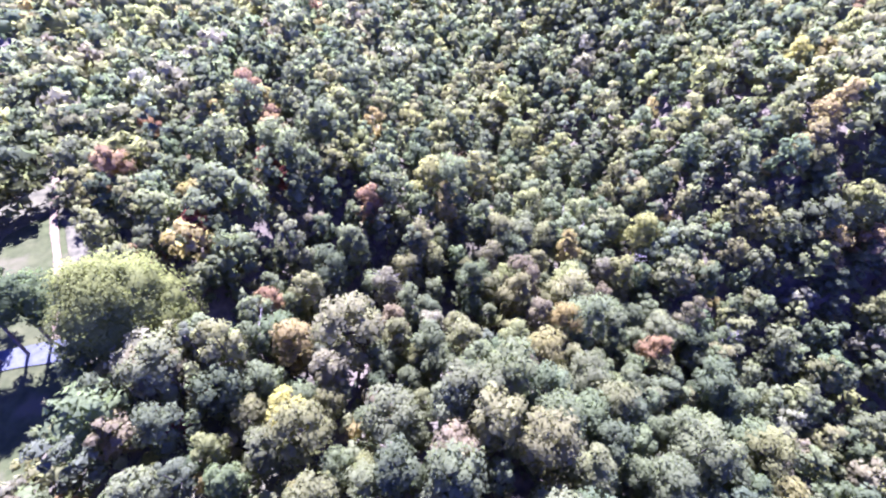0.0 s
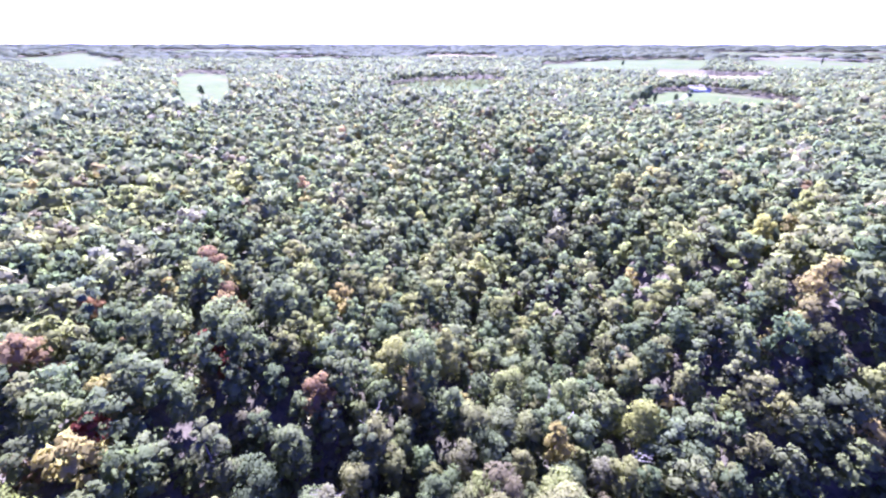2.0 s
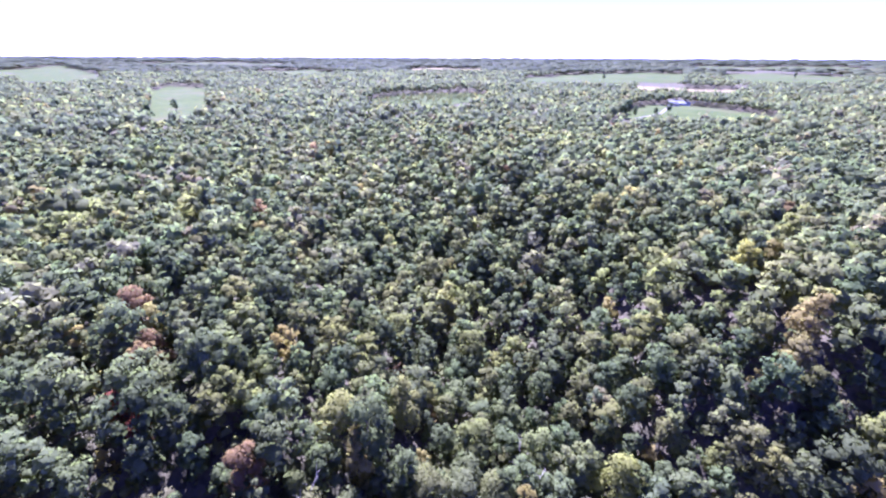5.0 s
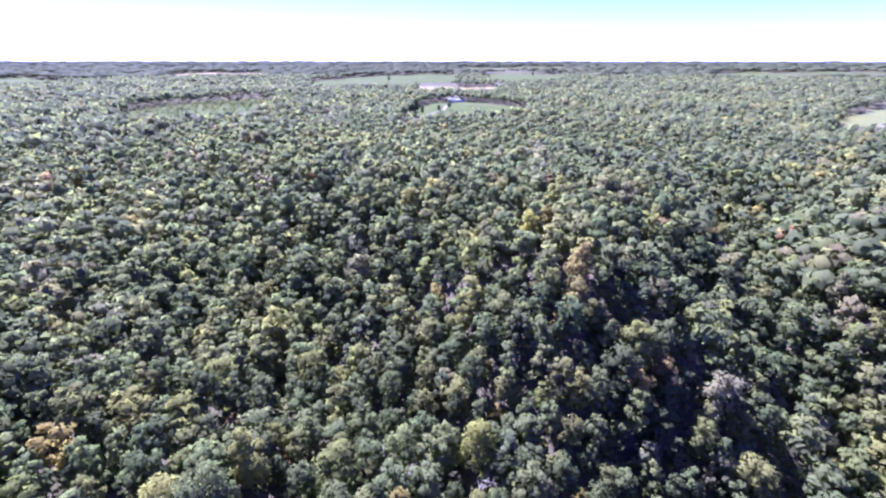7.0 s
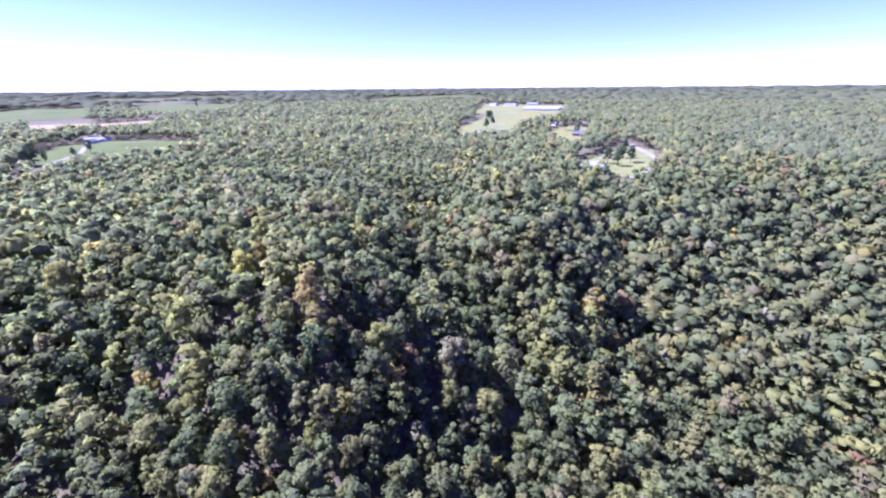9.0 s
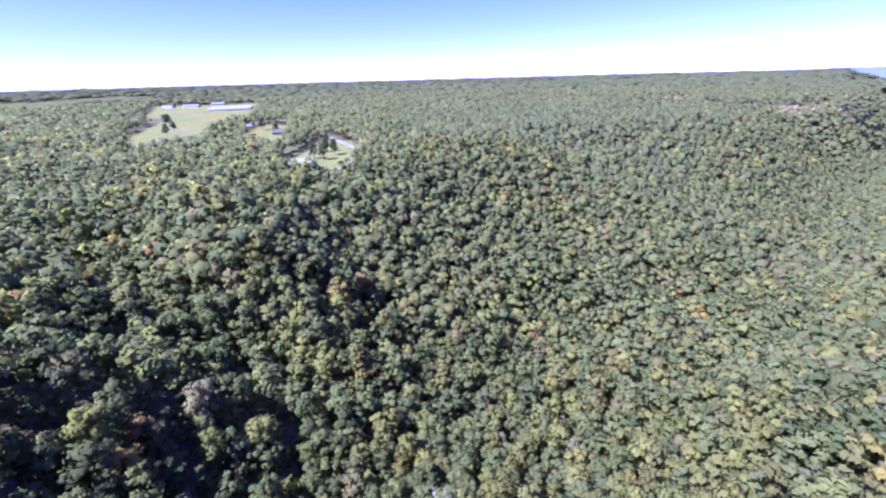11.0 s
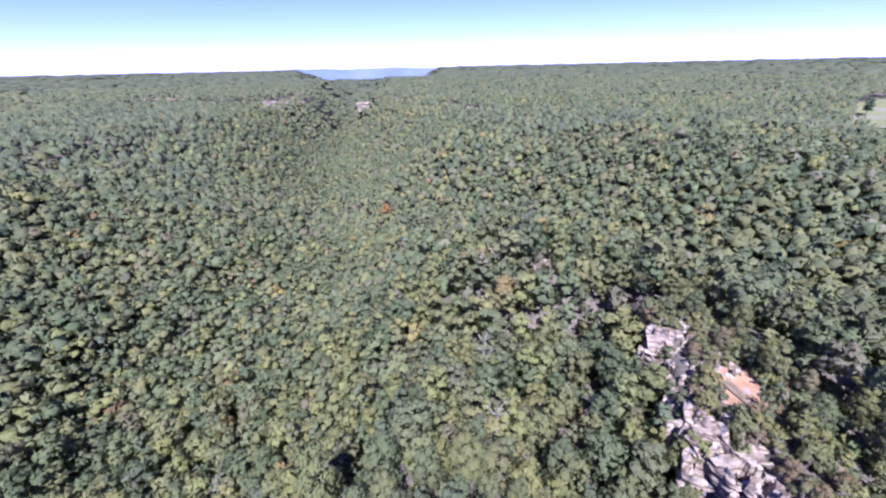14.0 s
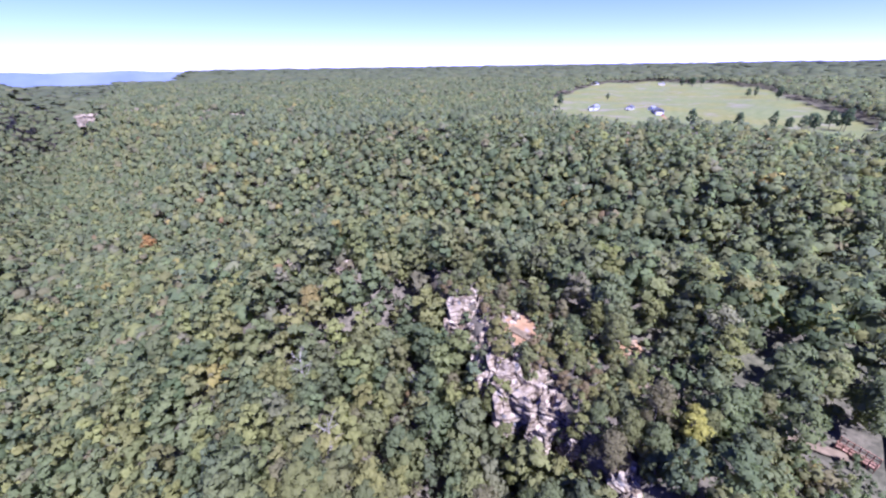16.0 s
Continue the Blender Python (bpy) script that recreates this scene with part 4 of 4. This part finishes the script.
def car(x, y, turn, tone, label, long=4.6, tall=1.45):
    base = new("car")
    base.matrix_world = pose(x, y, float(ground(x, y)) + 0.62, 0, 0, turn)
    body = solid("body", (0, 0, 0.32, long, 1.8, 0.55), COAT, base, bevel=0.12)
    cabin = solid("cabin", (-0.2, 0, 0.87, long * 0.52, 1.6, tall - 0.87), GLASS, base, bevel=0.15)
    top = solid("roof", (-0.2, 0, tall - 0.04, long * 0.44, 1.5, 0.07), COAT, base)
    body.color = top.color = (*tone, 1)
    for sx in (-1, 1):
        for sy in (-1, 1):
            bm = bmesh.new()
            bmesh.ops.create_cone(bm, cap_ends=True, segments=14, radius1=0.33, radius2=0.33, depth=0.22, matrix=Matrix.Translation((sx * long * 0.31, sy * 0.82, 0.33)) @ Matrix.Rotation(radians(90), 4, "X"))
            part("wheel", bm, RUBBER, base)
    return tagged(base, label, "car")


house(-368, -426, 40, 17, 9, 3.2, 2.4, PAINT, TIN, "white farmhouse with a pale metal roof on the pasture", wing=7, porch=True)
house(-397, -396, 35, 12, 8, 3.0, 2.2, SIDING, SHINGLE, "small dark-roofed house on the pasture")
house(-409, -364, 50, 19, 11, 3.4, 2.6, SIDING, SHINGLE, "wide grey-roofed house on the pasture", wing=8)
house(-418, -382, 20, 9, 6, 2.8, 1.5, PAINT, TIN, "white outbuilding beside the houses", windows=2, name="shed", category="shed")
house(341, 568, -30, 16, 9, 3.2, 2.4, PAINT, TIN, "white farmhouse with a bright metal roof by the meadow", wing=8, porch=True)
house(330, 556, -10, 10, 7, 3.0, 1.8, SIDING, SHINGLE, "dark-roofed farm outbuilding by the meadow", windows=2, name="shed", category="shed")
house(153, 326, -25, 9, 7, 2.8, 1.6, PAINT, TIN, "small shed with a bright metal roof among trees", windows=2, name="shed", category="shed")
house(330, 18, 85, 20, 10, 3.2, 2.4, PAINT, TIN, "long house with a pale metal roof at the wood's edge", wing=7)
house(520, 24, 80, 17, 10, 3.2, 2.6, BRICK, SHINGLE, "brick country house with a dark roof and porch", wing=6, porch=True)
house(640, 70, 60, 12, 8, 3.0, 2.2, PAINT, SHINGLE, "small white house behind trees")
for k in range(2):
    barn(1060 + 26 * k, 135 - 4 * k, 82, 85, 13, 3.4, 2.8, "very long low barn with a pale metal roof", 14)
for x, y, t, w in [(1240, 240, 70, 40), (1290, 300, 60, 30), (1330, 190, 80, 34), (-330, 2050, 10, 60), (-200, 2080, 15, 45), (210, 2150, 0, 70), (-760, 2000, 30, 50), (700, 1800, -20, 50), (1000, 1750, -30, 45),
                   (1500, 1300, -40, 60), (-820, -1080, 35, 30), (-760, -900, 40, 24), (-900, -820, 40, 24)]:
    barn(x, y, t, w, 14, 4.0, 2.6, "distant farm building with a pale metal roof", 4)
for x, y, t, tone, label in [(-357, -414, 20, (0.6, 0.6, 0.6), "silver car parked beside a farmhouse"), (-386, -388, 70, (0.03, 0.03, 0.035), "black car parked beside a house"),
                             (-398, -346, 10, (0.4, 0.05, 0.04), "red car parked on the pasture drive"), (326, 24, 50, (0.7, 0.7, 0.7), "white car parked on the driveway"),
                             (318, 10, 20, (0.05, 0.08, 0.2), "dark blue car parked on the driveway"), (530, 34, 60, (0.6, 0.6, 0.62), "silver car parked by a brick house")]:
    car(x, y, t, tone, label)


# ---- dead trees, the footbridge ----
def dead_tree(x, y, high, lean, turn, label, seed):
    base = new("dead_tree")
    base.matrix_world = pose(x, y, float(ground(x, y)), lean, 0, turn)
    rng = random.Random(seed)
    bm = bmesh.new()
    stick(bm, (0, 0, -0.5), (0.2, 0.1, high * 0.5), 0.22, 0.13, 8)
    stick(bm, (0.2, 0.1, high * 0.5), (-0.1, 0.4, high), 0.13, 0.03, 7)
    part("trunk", bm, DEADWOOD, base)
    for i in range(9):
        z, a = high * rng.uniform(0.45, 0.92), i * 2.4 + rng.random()
        r = rng.uniform(1.4, 3.2)
        bm = bmesh.new()
        tip = Vector((math.cos(a) * r, math.sin(a) * r, z + rng.uniform(0.6, 2.0)))
        stick(bm, (0.05, 0.2, z), tip, 0.07, 0.035, 5)
        for _ in range(3):
            end = tip + Vector((rng.uniform(-1, 1), rng.uniform(-1, 1), rng.uniform(0.2, 1.3)))
            stick(bm, tip.lerp(Vector((0.05, 0.2, z)), rng.uniform(0, 0.5)), end, 0.035, 0.012, 4)
        part("branch", bm, DEADWOOD, base)
    return tagged(base, label, "dead tree", "dead trees")


for k, (x, y, h, lean, turn) in enumerate([(33, 71, 13.5, 8, 30), (31.5, 72.5, 12, 20, 200), (-30, 33, 11, 12, 90), (44, 62, 13, 4, 10), (-6, 60, 12.5, 5, 60), (-12, 47, 12, 10, 140), (40, -30, 14, 6, 0),
                                           (-14, -46, 11, 25, 80), (8, -40, 14, 5, 20), (60, 44, 13, 5, 10), (66, 5, 14, 4, 0), (12, -62, 14, 8, 10)]):
    dead_tree(x, y, h, lean, turn, "bare grey dead tree standing among leafy crowns", 60 + k)


def footbridge(x, y, turn, long=4.8, wide=1.5):
    """A stained timber walkway with railings."""
    base = new("footbridge")
    base.matrix_world = pose(x, y, float(ground(x, y)) + 0.7, 0, 0, turn)
    n = int(long / 0.3)
    plank = None
    for i in range(n):
        if plank is None:
            plank = solid("plank", (0, 0, 0, 0.26, wide, 0.06), PLANK, base)
            ob = plank
        else:
            ob = new("plank", plank.data)
            ob.parent = base
        ob.matrix_basis = pose((i + 0.5 - n / 2) * 0.3, 0, 0)
    for s in (-1, 1):
        solid("beam", (0, s * (wide / 2 - 0.15), -0.26, long, 0.12, 0.25), PLANK, base)
        for z in (0.55, 1.05):
            solid("rail", (0, s * wide / 2, z, long, 0.1, 0.14), PLANK, base)
        for i in range(7):
            solid("post", ((i / 6 - 0.5) * (long - 0.2), s * wide / 2, -0.9, 0.14, 0.16, 2.1), PLANK, base)
    return tagged(base, "stained orange timber footbridge with railings at the wood's edge", "footbridge")


footbridge(-65.4, 0.2, 98)

# pines on the lawn, tall and bare-stemmed
for k, (x, y, h, lean) in enumerate([(-60.8, 28.6, 15, 4), (-58.6, 30.6, 14, 3), (-63.8, 27.2, 16, 5), (-70, 36, 15, 2), (-78, 31, 16, -3)]):
    base = new("lawn_pine")
    base.matrix_world = pose(x, y, float(ground(x, y)), -2, 5 + 2 * lean, 0)
    bm = bmesh.new()
    stick(bm, (0, 0, -0.5), (0.1, 0.1, h * 0.6), 0.24, 0.18, 8)
    stick(bm, (0.1, 0.1, h * 0.6), (0, 0.2, h * 0.95), 0.18, 0.05, 7)
    for i in range(5):
        z, a = h * (0.55 + 0.07 * i), i * 2.4
        stick(bm, (0.05, 0.1, z), (math.cos(a) * 2.6, math.sin(a) * 2.6, z + 1.2), 0.07, 0.03, 5)
    part("trunk", bm, BARK, base)
    v, f, n = crown(500 + k, 4.4, h * 0.62, h + 1.2, 17, 2600, 0.36, "round")
    c = sheet("crown", v, f, LEAF, base, normals=n)
    c.color = (0.095, 0.12, 0.048, 1)
    tagged(base, "tall green pine with a bare stem on the lawn", "tree", "pines on the lawn")

# single trees on the open land
rng3 = np.random.default_rng(9)
for x, y, s in [(205, 425, 1.1), (212, 432, 1.3), (222, 436, 0.9), (245, 440, 0.8), (262, 446, 0.9), (-340, -462, 1.3), (-346, -470, 1.2), (-348, -269, 1.2), (-373, -212, 1.2), (-381, -205, 1.0), (-390, -200, 1.1), (-398, -195, 1.3), (-408, -204, 1.1), (-432, -192, 1.5), (-440, -198, 1.4), (-446, -210, 1.5), (-360, -232, 1.1), (-470, -520, 0.8), (-725, -466, 1.3), (-718, -474, 1.2), (-682, -403, 1.5), (-690, -410, 1.3), (-860, -700, 1.6), (-872, -708, 1.7), (-880, -722, 1.6), (-850, -690, 1.5), (-868, -735, 1.6), (-890, -700, 1.6),
                (-228, 400, 1.1), (-250, 480, 1.2), (360, 5, 1.2), (352, -2, 1.3), (368, -12, 1.1), (385, -8, 1.2), (525, 34, 1.0), (560, 50, 1.1), (560, 150, 1.2), (640, 160, 1.3), (700, 180, 1.4), (760, 190, 1.3), (980, 1130, 1.4), (460, 1100, 1.3)]:
    stand(x, y, int(rng3.integers(0, 7)), (0.07, 0.095, 0.05), s, float(rng3.uniform(0, 360)), "lone dark green tree standing in open grass", group="trees in the fields", name="field_tree")

for x, y, build, s in [(-52, -4.5, 5, 0.6), (-57.5, -9, 3, 0.6)]:
    stand(x, y, build, (0.11, 0.125, 0.06) if build == 8 else (0.17, 0.165, 0.07), s, 60 * x, "small dark pine beside the lawn" if build == 8 else "small olive-green tree at the lawn's edge", group="trees round the lawn", name="small_tree")


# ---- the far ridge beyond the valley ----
# the ridge's blue-grey is distance haze painted into its base colour
HAZY = surface("ridge_painted_haze", (0.085, 0.1, 0.14), (0.11, 0.125, 0.17), 0.004, 1.0, 0.2, 2.0, big=(0.0015, (0.85, 0.9, 0.95)))
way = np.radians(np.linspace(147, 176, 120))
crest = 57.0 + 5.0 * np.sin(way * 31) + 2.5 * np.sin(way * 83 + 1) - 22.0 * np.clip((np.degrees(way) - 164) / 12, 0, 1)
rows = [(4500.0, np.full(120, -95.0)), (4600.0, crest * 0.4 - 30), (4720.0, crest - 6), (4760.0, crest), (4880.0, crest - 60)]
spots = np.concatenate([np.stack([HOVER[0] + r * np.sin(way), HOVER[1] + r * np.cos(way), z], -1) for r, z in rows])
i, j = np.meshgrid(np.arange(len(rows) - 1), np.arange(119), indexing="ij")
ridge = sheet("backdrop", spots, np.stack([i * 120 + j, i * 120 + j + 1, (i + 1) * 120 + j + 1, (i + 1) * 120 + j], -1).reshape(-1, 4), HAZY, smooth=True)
tagged(ridge, "long wooded ridge far beyond the valley, blue haze painted into its colour", "ridge", kind="structure")
